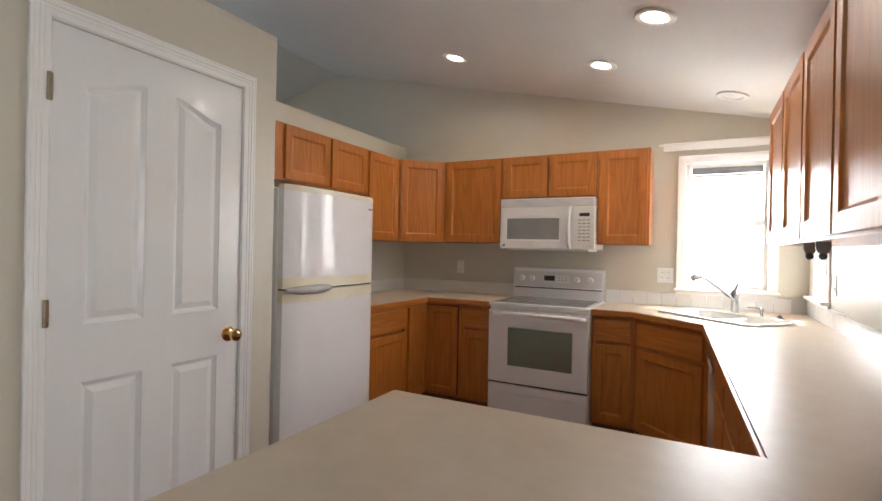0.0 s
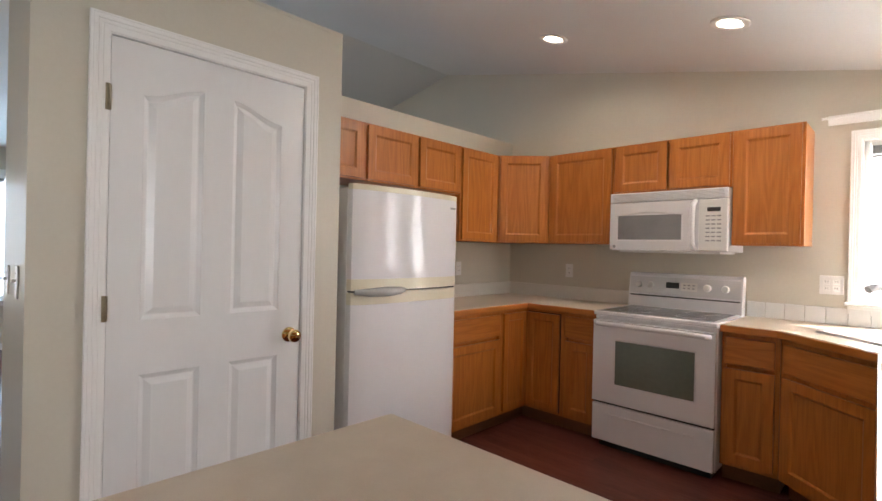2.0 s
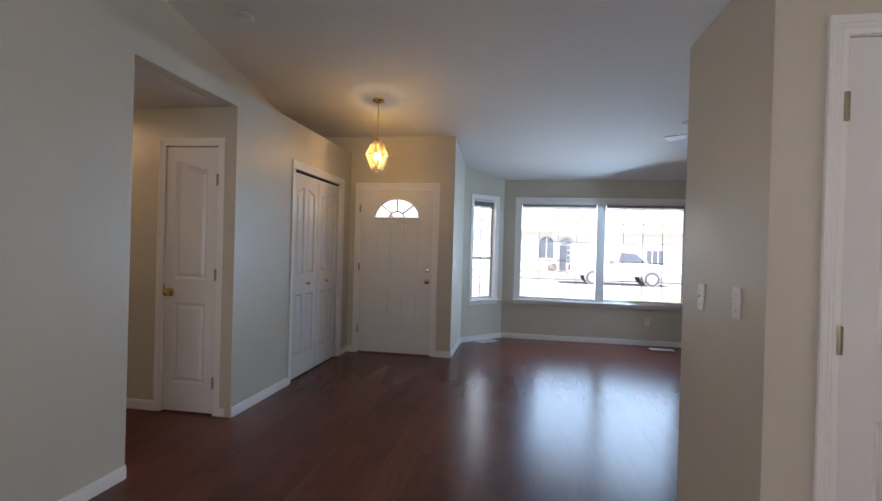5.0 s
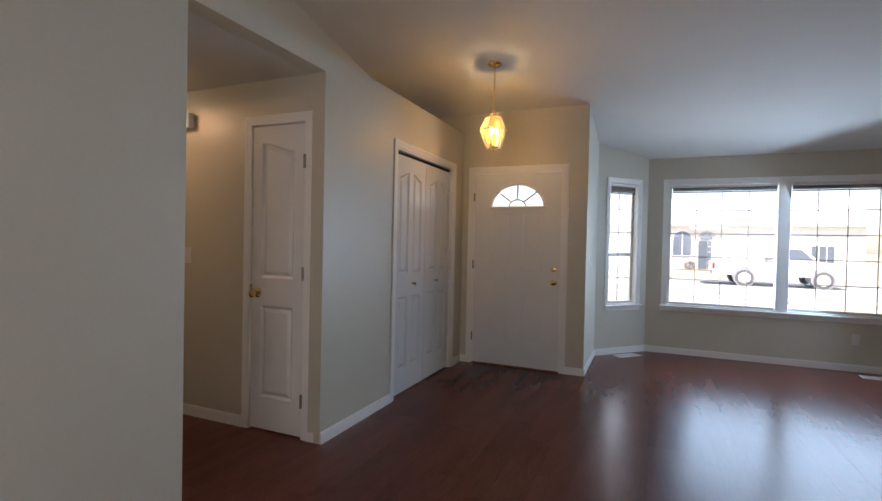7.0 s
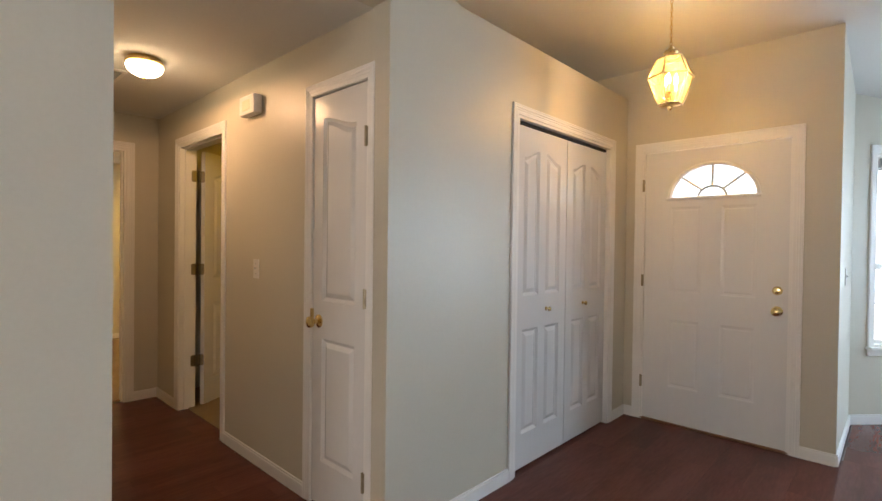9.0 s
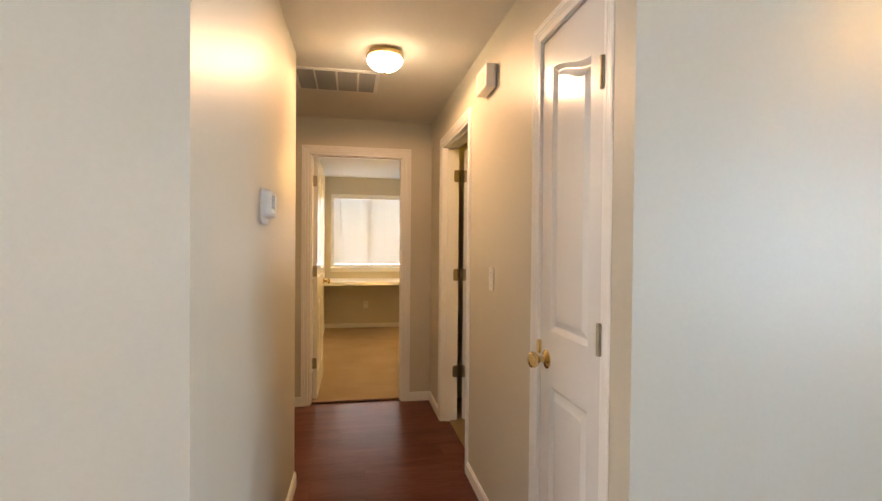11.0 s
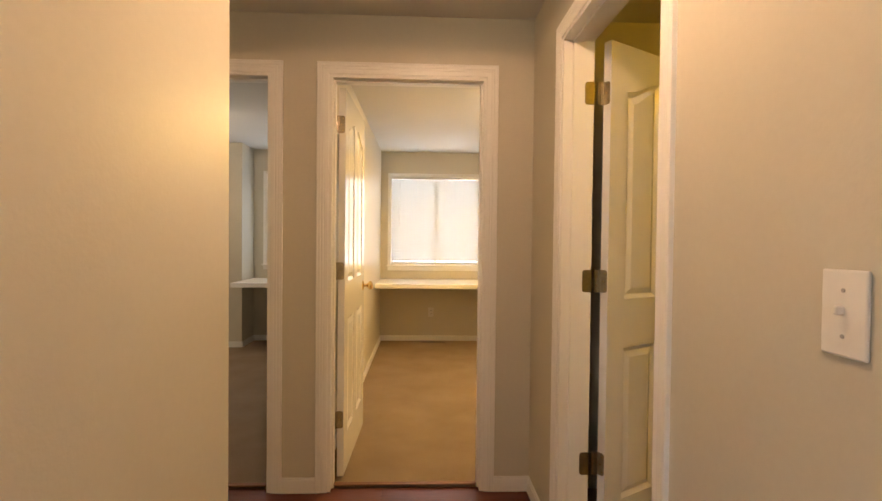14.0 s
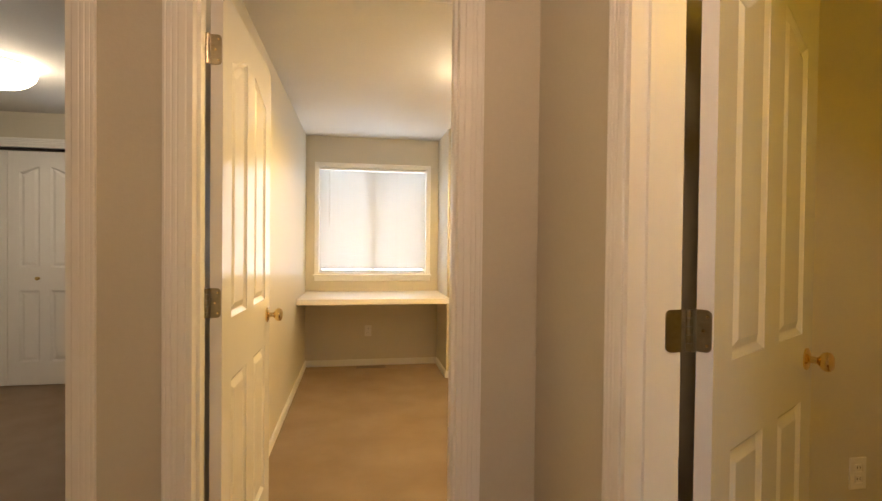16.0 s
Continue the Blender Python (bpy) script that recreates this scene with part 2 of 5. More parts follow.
def box(x0, x1, y0, y1, z0, z1, bevel=0.0, seg=1):
    return cube(bm_new(), x0, x1, y0, y1, z0, z1, bevel, seg)


def prism(bm, pts, z0, z1):
    lo = [bm.verts.new((x, y, z0)) for x, y in pts]
    hi = [bm.verts.new((x, y, z1)) for x, y in pts]
    n = len(pts)
    bm.faces.new(lo[::-1]), bm.faces.new(hi)
    for i in range(n):
        bm.faces.new((lo[i], lo[(i + 1) % n], hi[(i + 1) % n], hi[i]))
    bmesh.ops.recalc_face_normals(bm, faces=bm.faces[:])
    return bm


def lathe(bm, prof, m=None, n=20):
    """Spin a profile of (radius, height) about z, then place it by m."""
    m = m or Matrix()
    rings = []
    for r, h in prof:
        rings.append([bm.verts.new(m @ Vector((r * math.cos(2 * math.pi * i / n), r * math.sin(2 * math.pi * i / n), h))) for i in range(n)])
    for a, b in zip(rings, rings[1:]):
        for i in range(n):
            bm.faces.new((a[i], a[(i + 1) % n], b[(i + 1) % n], b[i]))
    bm.faces.new(rings[0][::-1]), bm.faces.new(rings[-1])
    bmesh.ops.recalc_face_normals(bm, faces=bm.faces[:])
    return bm


def tube(bm, pts, r, n=10):
    """A round bar along a line of points."""
    rings = []
    P = [Vector(p) for p in pts]
    for i, p in enumerate(P):
        d = (P[min(i + 1, len(P) - 1)] - P[max(i - 1, 0)]).normalized()
        u = d.orthogonal().normalized() if not rings else (rings[-1][1] - d * rings[-1][1].dot(d)).normalized()
        v = d.cross(u)
        rr = r[i] if isinstance(r, (list, tuple)) else r
        rings.append(([bm.verts.new(p + (u * math.cos(2 * math.pi * k / n) + v * math.sin(2 * math.pi * k / n)) * rr) for k in range(n)], u))
    for (a, _), (b, _) in zip(rings, rings[1:]):
        for k in range(n):
            bm.faces.new((a[k], a[(k + 1) % n], b[(k + 1) % n], b[k]))
    bm.faces.new(rings[0][0][::-1]), bm.faces.new(rings[-1][0])
    bmesh.ops.recalc_face_normals(bm, faces=bm.faces[:])
    return bm


def obj(name, bm, material, smooth=False):
    me = bpy.data.meshes.new(name)
    bm.to_mesh(me)
    bm.free()
    me.materials.append(material)
    if smooth:
        me.polygons.foreach_set("use_smooth", [True] * len(me.polygons))
        me.set_sharp_from_angle(angle=radians(35))
    return new(name, me)


def part(name, bm, material, parent, label="", smooth=False):
    ob = obj(name, bm, material, smooth)
    ob.parent = parent
    if label:
        tagged(ob, label)
    return ob


def thing(name, m, label, category, group="", kind=""):
    ob = new(name)
    ob.empty_display_size = 0.1
    ob.matrix_basis = m
    return tagged(ob, label, category, group, kind)


def solo(name, bm, material, label, category, m=None, group="", kind="", smooth=False):
    ob = obj(name, bm, material, smooth)
    if m is not None:
        ob.matrix_basis = m
    return tagged(ob, label, category, group, kind)


CASING = ((0.0, -0.0005), (0.0, 0.006), (0.04, 0.0078), (0.30, 0.0090), (0.36, 0.0078), (0.42, 0.0100), (0.54, 0.0106), (0.59, 0.0092), (0.64, 0.0122), (0.80, 0.0128), (0.84, 0.0116), (0.88, 0.0136), (0.97, 0.0132), (1.0, 0.0115), (1.0, -0.0005))


def moulding(bm, s0, s1, z0, h, y, g, w):
    """Casing of one moulded section, mitred at the two top corners."""
    runs = [[bm.verts.new((x, y + g * th, z)) for x, z in ((s0 - w * u, z0), (s0 - w * u, h + w * u), (s1 + w * u, h + w * u), (s1 + w * u, z0))] for u, th in CASING]
    made = []
    for p, q in zip(runs, runs[1:]):
        for k in range(3):
            made.append(bm.faces.new((p[k], p[k + 1], q[k + 1], q[k])))
    bmesh.ops.recalc_face_normals(bm, faces=made)
    if sum(f.normal.y * g for f in made) < 0:
        bmesh.ops.reverse_faces(bm, faces=made)
    return bm


class Wall:
    """A straight wall: its visible face runs from p0 to p1, its body lies t to the left of that line (to the right if t < 0)."""

    def __init__(self, name, p0, p1, z0, z1, t=0.12, holes=(), label="", material=None):
        a, b = Vector((*p0, 0)), Vector((*p1, 0))
        d = (b - a).normalized()
        self.length, self.t = (b - a).length, t
        self.m = Matrix.Translation(a) @ Matrix(((d.x, -d.y, 0, 0), (d.y, d.x, 0, 0), (0, 0, 1, 0), (0, 0, 0, 1)))
        y0, y1 = min(0, t), max(0, t)
        bm = bm_new()
        s = 0.0
        for s0, s1, za, zb in sorted(holes):
            if s0 > s:
                cube(bm, s, s0, y0, y1, z0, z1)
            if za > z0:
                cube(bm, s0, s1, y0, y1, z0, za)
            if zb < z1:
                cube(bm, s0, s1, y0, y1, zb, z1)
            s = s1
        if s < self.length:
            cube(bm, s, self.length, y0, y1, z0, z1)
        bmesh.ops.remove_doubles(bm, verts=bm.verts[:], dist=1e-5)
        self.ob = solo(name, bm, material or PAINT, label or "warm greige painted drywall wall with light texture", "wall", self.m, kind="structure")

    def baseboard(self, s0, s1, h=0.075):
        f = -1 if self.t > 0 else 1
        bm = bm_new()
        cube(bm, s0, s1, 0, f * 0.012, 0, h - 0.012)
        cube(bm, s0, s1, 0, f * 0.008, h - 0.012, h)
        return solo("baseboard", bm, TRIM, "white painted baseboard along the foot of the wall", "baseboard", self.m, kind="structure")

    def casing(self, s0, s1, h, w=0.058, back=False, jamb=0.016, stop=False):
        """Door casing with a stepped profile, and the lining of the opening."""
        f = -1 if self.t > 0 else 1
        bm = bm_new()
        z0 = 0.0
        faces = [(0.0, f)] + ([(self.t, -f)] if back else [])
        for y, g in faces:
            moulding(bm, s0, s1, z0, h, y, g, w)
        if jamb:
            y0, y1 = min(0, self.t) - 0.002, max(0, self.t) + 0.002
            cube(bm, s0 - 0.001, s0 + jamb, y0, y1, z0, h)
            cube(bm, s1 - jamb, s1 + 0.001, y0, y1, z0, h)
            cube(bm, s0 + jamb, s1 - jamb, y0, y1, h - jamb, h + 0.001)
        if stop:
            a, b = (0.036, 0.074) if self.t > 0 else (-0.074, -0.036)
            cube(bm, s0 + jamb, s0 + jamb + 0.010, a, b, z0, h - jamb)
            cube(bm, s1 - jamb - 0.010, s1 - jamb, a, b, z0, h - jamb)
            cube(bm, s0 + jamb + 0.010, s1 - jamb - 0.010, a, b, h - jamb - 0.010, h - jamb)
        return solo("trim", bm, TRIM, "white semi-gloss door casing with a stepped profile", "door casing", self.m, kind="structure")


def outline(x0, x1, z0, z1, arch=0.0, style="flat", n=14):
    """Closed outline of a door panel; the top edge may rise in an ogee."""
    pts = [(x0, z0), (x1, z0)]
    if style == "flat" or not arch:
        return pts + [(x1, z1), (x0, z1)]
    for i in range(n + 1):
        u = i / n
        x = x1 + (x0 - x1) * u
        if style == "left":
            k = u
        elif style == "right":
            k = 1 - u
        else:
            k = abs(2 * u - 1)
        k = k * k * (3 - 2 * k)
        pts.append((x, z1 - arch * k))
    return pts


MOULDED = ((0.0012, 0.0025), (0.015, 0.0115), (0.019, 0.0120), (0.041, 0.0022), (0.043, 0.0018))
SHAKER = ((0.004, 0.001), (0.012, 0.007), (0.016, 0.009))


def leaf(w, h, t, panels, profile, both=True, holes=()):
    """A panelled slab: x 0..w, z 0..h, faces at y = 0 and t; holes go right through."""
    bm = bm_new()

    def face(y, s):
        edges = []

        def loop(pts, yy):
            return [bm.verts.new((x, yy, z)) for x, z in pts]

        def ring(vs):
            return [bm.edges.new((vs[i], vs[(i + 1) % len(vs)])) for i in range(len(vs))]

        rim = loop([(0, 0), (w, 0), (w, h), (0, h)], y)
        edges += ring(rim)
        cut = []
        for pan in panels:
            pts = outline(*pan)
            vs = loop(pts, y)
            edges += ring(vs)
            prev = vs
            for d, depth in profile:
                q = list(pan)
                q[0], q[1], q[2], q[3] = pan[0] + d, pan[1] - d, pan[2] + d, pan[3] - d
                nx = loop(outline(*q), y + s * depth)
                for i in range(len(nx)):
                    bm.faces.new((prev[i], prev[(i + 1) % len(nx)], nx[(i + 1) % len(nx)], nx[i]))
                prev = nx
            bm.faces.new(prev)
        for hole in holes:
            vs = loop(hole, y)
            edges += ring(vs)
            cut.append(vs)
        bmesh.ops.triangle_fill(bm, use_beauty=True, use_dissolve=False, edges=edges)
        return rim, cut

    a, ca = face(0.0, 1)
    if both:
        b, cb = face(t, -1)
    else:
        b = [bm.verts.new((x, t, z)) for x, z in ((0, 0), (w, 0), (w, h), (0, h))]
        bm.faces.new(b)
        cb = []
    for i in range(4):
        bm.faces.new((a[i], a[(i + 1) % 4], b[(i + 1) % 4], b[i]))
    for u, v in zip(ca, cb):
        for i in range(len(u)):
            bm.faces.new((u[i], u[(i + 1) % len(u)], v[(i + 1) % len(u)], v[i]))
    bmesh.ops.recalc_face_normals(bm, faces=bm.faces[:])
    return bm


def knob(parent, x, y, z, side, material=None, name="knob"):
    """A round door knob with its rose; side: -1 towards -y, 1 towards +y."""
    m = Matrix.Translation((x, y, z)) @ pose(0, 0, 0, 90 if side < 0 else -90)
    prof = [(0.033, 0), (0.033, 0.004), (0.026, 0.008), (0.011, 0.012), (0.010, 0.028), (0.016, 0.033), (0.025, 0.040), (0.029, 0.050), (0.027, 0.060), (0.018, 0.066), (0.006, 0.068)]
    return part(name, lathe(bm_new(), prof, m), material or BRASS, parent, "polished brass knob on a round rose", True)


def pull(parent, x, y, z, side):
    m = Matrix.Translation((x, y, z)) @ pose(0, 0, 0, 90 if side < 0 else -90)
    prof = [(0.013, 0), (0.013, 0.003), (0.006, 0.006), (0.006, 0.015), (0.013, 0.020), (0.016, 0.026), (0.012, 0.031), (0.003, 0.033)]
    return part("knob", lathe(bm_new(), prof, m, 14), BRASS, parent, "small round brass pull", True)


def hinge(parent, x, y, z, h=0.09, wing=0.03):
    bm = bm_new()
    lathe(bm, [(0.0075, -h / 2), (0.0075, h / 2)], Matrix.Translation((x, y, z)), 10)
    cube(bm, x - 0.004, x + wing * 0.35, y - 0.0005, y + 0.004, z - h / 2 + 0.002, z + h / 2 - 0.002)
    return part("hinge", bm, DULLBRASS, parent, "dull brass butt hinge", True)


def rounded(x0, x1, z0, z1, r, n=4):
    """Outline of a plate whose corners at x1 are rounded."""
    pts = [(x0, z0)]
    for cx, cz, a0 in ((x1 - r, z0 + r, -90), (x1 - r, z1 - r, 0)):
        pts += [(cx + r * math.cos(radians(a0 + 90 * i / n)), cz + r * math.sin(radians(a0 + 90 * i / n))) for i in range(n + 1)]
    return pts + [(x0, z1)]


def edge_hinge(parent, z, px, py, h=0.09):
    """Butt hinge of an opened door: a plate let into the leaf's edge, a wing to the pin, the pin's knuckles and three screws."""
    bm = bm_new()
    prism(bm, [(0.034 - a, c) for a, c in rounded(0.0, 0.031, -h / 2, h / 2, 0.012)], -0.0026, -0.0004)
    bm.transform(Matrix.Translation((0, 0, z)) @ Matrix(((0, 0, 1, 0), (1, 0, 0, 0), (0, 1, 0, 0), (0, 0, 0, 1))))
    cube(bm, px, -0.0005, 0.0335, 0.0355, z - h / 2, z + h / 2)
    for k in range(5):
        zz = z - h / 2 + k * h / 5
        lathe(bm, [(0.0062, zz + 0.0006), (0.0062, zz + h / 5 - 0.0006)], Matrix.Translation((px, py, 0)), 10)
    bmesh.ops.recalc_face_normals(bm, faces=bm.faces[:])
    hg = part("hinge", bm, DULLBRASS, parent, "dull brass butt hinge", True)
    for dy, dz in ((0.012, 0.031), (0.020, 0.0), (0.012, -0.031)):
        part("screw", lathe(bm_new(), [(0.0036, 0), (0.0030, 0.0012), (0.001, 0.0014)], Matrix.Translation((-0.0025, dy, z + dz)) @ pose(0, 0, 0, 0, -90, 0), 8), BRASS, hg)
    return hg


SIX = lambda w, h, a=0.05: ([(0.102, w / 2 - 0.060, 1.02, h - 0.125, a, "left"), (w / 2 + 0.055, w - 0.107, 1.02, h - 0.13, a, "right"),
                            (0.102, w / 2 - 0.060, 0.20, 0.82), (w / 2 + 0.055, w - 0.107, 0.20, 0.82)])

# ---------------------------------------------------------------- structure
YB, XE = 4.28, 1.48
RX, RZ = -2.70, 3.19


def vault(x):
    return 2.40 + 0.193 * (x + 6.79) if x < RX else RZ - 0.226 * (x - RX)


def slab(name, pts, y0, y1, material, label, category):
    """Upright polygon in x and z, drawn out along y."""
    bm = bm_new()
    a = [bm.verts.new((x, y0, z)) for x, z in pts]
    b = [bm.verts.new((x, y1, z)) for x, z in pts]
    n = len(pts)
    bm.faces.new(a), bm.faces.new(b[::-1])
    for i in range(n):
        bm.faces.new((a[i], b[i], b[(i + 1) % n], a[(i + 1) % n]))
    bmesh.ops.recalc_face_normals(bm, faces=bm.faces[:])
    return solo(name, bm, material, label, category, kind="structure")


slab("ceiling", [(-7.0, vault(-7.0)), (RX, RZ), (RX, RZ + 0.12), (-7.0, vault(-7.0) + 0.12)], -2.97, 4.42, CEIL, "off-white textured vaulted ceiling slope over the living room", "ceiling")
slab("ceiling", [(RX, RZ), (1.62, vault(1.62)), (1.62, vault(1.62) + 0.12), (RX, RZ + 0.12)], -2.97, 4.42, CEIL, "off-white textured vaulted ceiling slope over the kitchen", "ceiling")
solo("ceiling", box(-4.6, 1.72, -9.2, -2.357, 2.37, 2.49), CEIL, "off-white flat ceiling over the hall and bedrooms", "ceiling", kind="structure")

back = Wall("wall_north", (-6.34, YB), (XE + 0.14, YB), 0, 2.2, 0.14, [(7.04, 7.59, 1.06, 2.02)])
slab("wall_north_gable", [(-6.34, 2.2), (1.62, 2.2), (1.62, vault(1.62)), (RX, RZ), (-6.34, vault(-6.34))], YB, YB + 0.14, PAINT, "greige painted gable end wall under the vault", "wall")
# The second opening is an unseen dining window, added to let light in.
east = Wall("wall_east", (XE, YB), (XE, -2.235), 0, vault(XE) + 0.01, 0.14, [(0.16, 0.56, 1.06, 2.02), (4.60, 5.80, 0.90, 2.05)])
kwest = Wall("wall_kitchen", (-1.82, 1.853), (-1.82, YB), 0, 2.325, 0.11)
p_e = Wall("wall_pantry_east", (-1.057, 0.70), (-1.057, 1.852), 0, 2.325, 0.10, [(0.212, 0.962, 0, 2.037)])
p_s = Wall("wall_pantry_south", (-1.87, 0.70), (-1.157, 0.70), 0, 2.325, 0.10)
p_w = Wall("wall_pantry_west", (-1.87, 1.852), (-1.87, 0.80), 0, 2.325, 0.10)
p_n = Wall("wall_pantry_north", (-1.77, 1.852), (-1.157, 1.852), 0, 2.325, -0.10)
solo("pantry_top", box(-1.87, -1.057, 0.70, 1.852, 2.326, 2.34), PAINT, "greige painted lid of the pantry, a plant ledge", "ledge", kind="structure")

south = Wall("wall_south", (XE + 0.14, -2.235), (-5.2, -2.235), 0, 2.5, 0.12, [(3.352, 4.345, 0, 2.37), (5.30, 6.525, 0, 2.075)])
slab("wall_south_upper", [(-5.34, 2.49), (1.62, 2.49), (1.62, 2.50), (1.0, vault(0.6)), (RX, RZ), (-5.34, vault(-5.34))], -2.97, -2.85, PAINT, "greige painted upper wall behind the plant ledge", "wall")
hall_w = Wall("wall_hall_west", (-2.735, -5.265), (-2.735, -2.355), 0, 2.37, 0.12, [(0.50, 1.318, 0, 2.075), (2.425, 2.874, 0, 2.075)])
hall_end = Wall("wall_hall_end", (1.72, -5.265), (-4.4, -5.265), 0, 2.37, 0.115, [(2.44, 3.157, 0, 2.078), (3.438, 4.218, 0, 2.078)])
hall_e = Wall("wall_hall_east", (-1.732, -2.355), (-1.757, -3.93), 0, 2.37, 0.12)
hall_n = Wall("wall_hall_north", (-1.637, -3.93), (-0.4, -3.93), 0, 2.37, 0.12)
hall_s = Wall("wall_hall_side", (-0.4, -3.93), (-0.4, -5.265), 0, 2.37, 0.12)
entry = Wall("wall_entry", (-5.2, -2.97), (-5.2, -0.91), 0, vault(-5.2), 0.14, [(0.865, 1.82, 0, 2.07)])
porch = Wall("wall_porch", (-5.34, -0.91), (-6.2, -0.91), 0, vault(-5.5), 0.14)
bay_a = Wall("wall_bay_south", (-6.2, -0.91), (-6.79, -0.366), 0, vault(-6.2), 0.14, [(0.19, 0.64, 0.60, 2.075)])
bay_f = Wall("wall_bay_front", (-6.79, -0.366), (-6.79, 2.48), 0, vault(-6.79) + 0.02, 0.14, [(0.236, 2.616, 0.60, 2.075)])
bay_b = Wall("wall_bay_north", (-6.79, 2.48), (-6.2, 3.03), 0, vault(-6.2), 0.14)
front = Wall("wall_front", (-6.2, 3.03), (-6.2, YB), 0, vault(-6.2), 0.14)

b1_e = Wall("wall_bedroom_party", (-1.665, -5.38), (-1.665, -8.92), 0, 2.37, 0.10)
b_win = Wall("wall_bedroom_windows", (0.0, -8.92), (-3.145, -8.92), 0, 2.37, 0.14, [(0.26, 1.41, 0.965, 2.065), (1.79, 2.905, 0.965, 2.065)])
b1_a = Wall("wall_alcove", (-3.025, -8.92), (-3.025, -8.345), 0, 2.37, 0.12)
b1_c = Wall("wall_bedroom_closet", (-3.145, -8.345), (-4.4, -8.345), 0, 2.37, 0.12)
far_w = Wall("wall_far_west", (-4.4, -8.465), (-4.4, -2.88), 0, 2.37, 0.12)
side_n = Wall("wall_side_room", (-4.4, -3.0), (-2.855, -3.0), 0, 2.37, 0.12)
b2_c = Wall("wall_bedroom_back", (1.70, -8.526), (-0.105, -8.526), 0, 2.37, 0.10, [(0.334, 1.523, 0, 2.09)])
b2_a = Wall("wall_alcove_side", (-0.105, -8.626), (-0.105, -8.92), 0, 2.37, 0.105)
b2_e = Wall("wall_bedroom_east", (1.57, -5.38), (1.57, -9.06), 0, 2.37, 0.12)
closet_rear = Wall("wall_closet_rear", (1.69, -9.06), (0.0, -9.06), 0, 2.37, 0.12)
closet_back = Wall("wall_closet_back", (-5.2, -3.0), (-4.52, -3.0), 0, 2.37, 0.12)

# floors
solo("floor", box(-7.0, 1.62, -5.32, 4.42, -0.14, -0.012), mat("underlay", (0.085, 0.028, 0.018), (0.12, 0.04, 0.026), 0.4), "dark underlay beneath the cherry plank floor", "floor", kind="structure")
solo("floor_carpet", box(-4.52, 1.72, -9.06, -5.321, -0.14, 0.010), CARPET, "beige-brown worn cut-pile carpet in the bedrooms", "carpet", kind="structure")
solo("floor_side_room", box(-4.40, -2.800, -5.265, -3.0, -0.011, 0.006), CARPET, "beige carpet in the side room", "carpet", kind="structure")

# casings and baseboards
p_e.casing(0.212, 0.962, 2.037, 0.060, jamb=0.003)
p_e.baseboard(0, 0.15), p_e.baseboard(1.024, 1.152)
p_s.baseboard(0, 0.813)
south.casing(5.30, 6.525, 2.075)
south.baseboard(0, 3.352), south.baseboard(4.345, 5.241), south.baseboard(6.584, 6.82)
hall_w.casing(0.50, 1.318, 2.075, stop=True), hall_w.casing(2.425, 2.874, 2.075, jamb=0.003)
hall_w.baseboard(0, 0.441), hall_w.baseboard(1.377, 2.366), hall_w.baseboard(2.933, 2.98)
hall_end.casing(2.44, 3.157, 2.078, back=True, stop=True), hall_end.casing(3.438, 4.218, 2.078, back=True, stop=True)
hall_end.baseboard(3.216, 3.379), hall_end.baseboard(4.277, 4.455)
hall_e.baseboard(0, 1.575), hall_n.baseboard(0, 1.2), hall_s.baseboard(0, 1.33)
entry.casing(0.865, 1.82, 2.07), entry.baseboard(0.735, 0.806), entry.baseboard(1.879, 2.06)
porch.baseboard(-0.14, 0.86), bay_a.baseboard(0, 0.80), bay_f.baseboard(0, 2.846), bay_b.baseboard(0, 0.80)
b1_e.baseboard(0, 3.54), b_win.baseboard(0.105, 1.565), b_win.baseboard(1.665, 3.025), b1_a.baseboard(0, 0.575), b1_c.baseboard(-0.12, 1.25)
b2_c.casing(0.334, 1.523, 2.09), b2_c.baseboard(0.13, 0.265), b2_c.baseboard(1.59, 1.805), b2_a.baseboard(-0.1, 0.29), b2_e.baseboard(0, 3.14)
far_w.baseboard(3.2, 5.5)


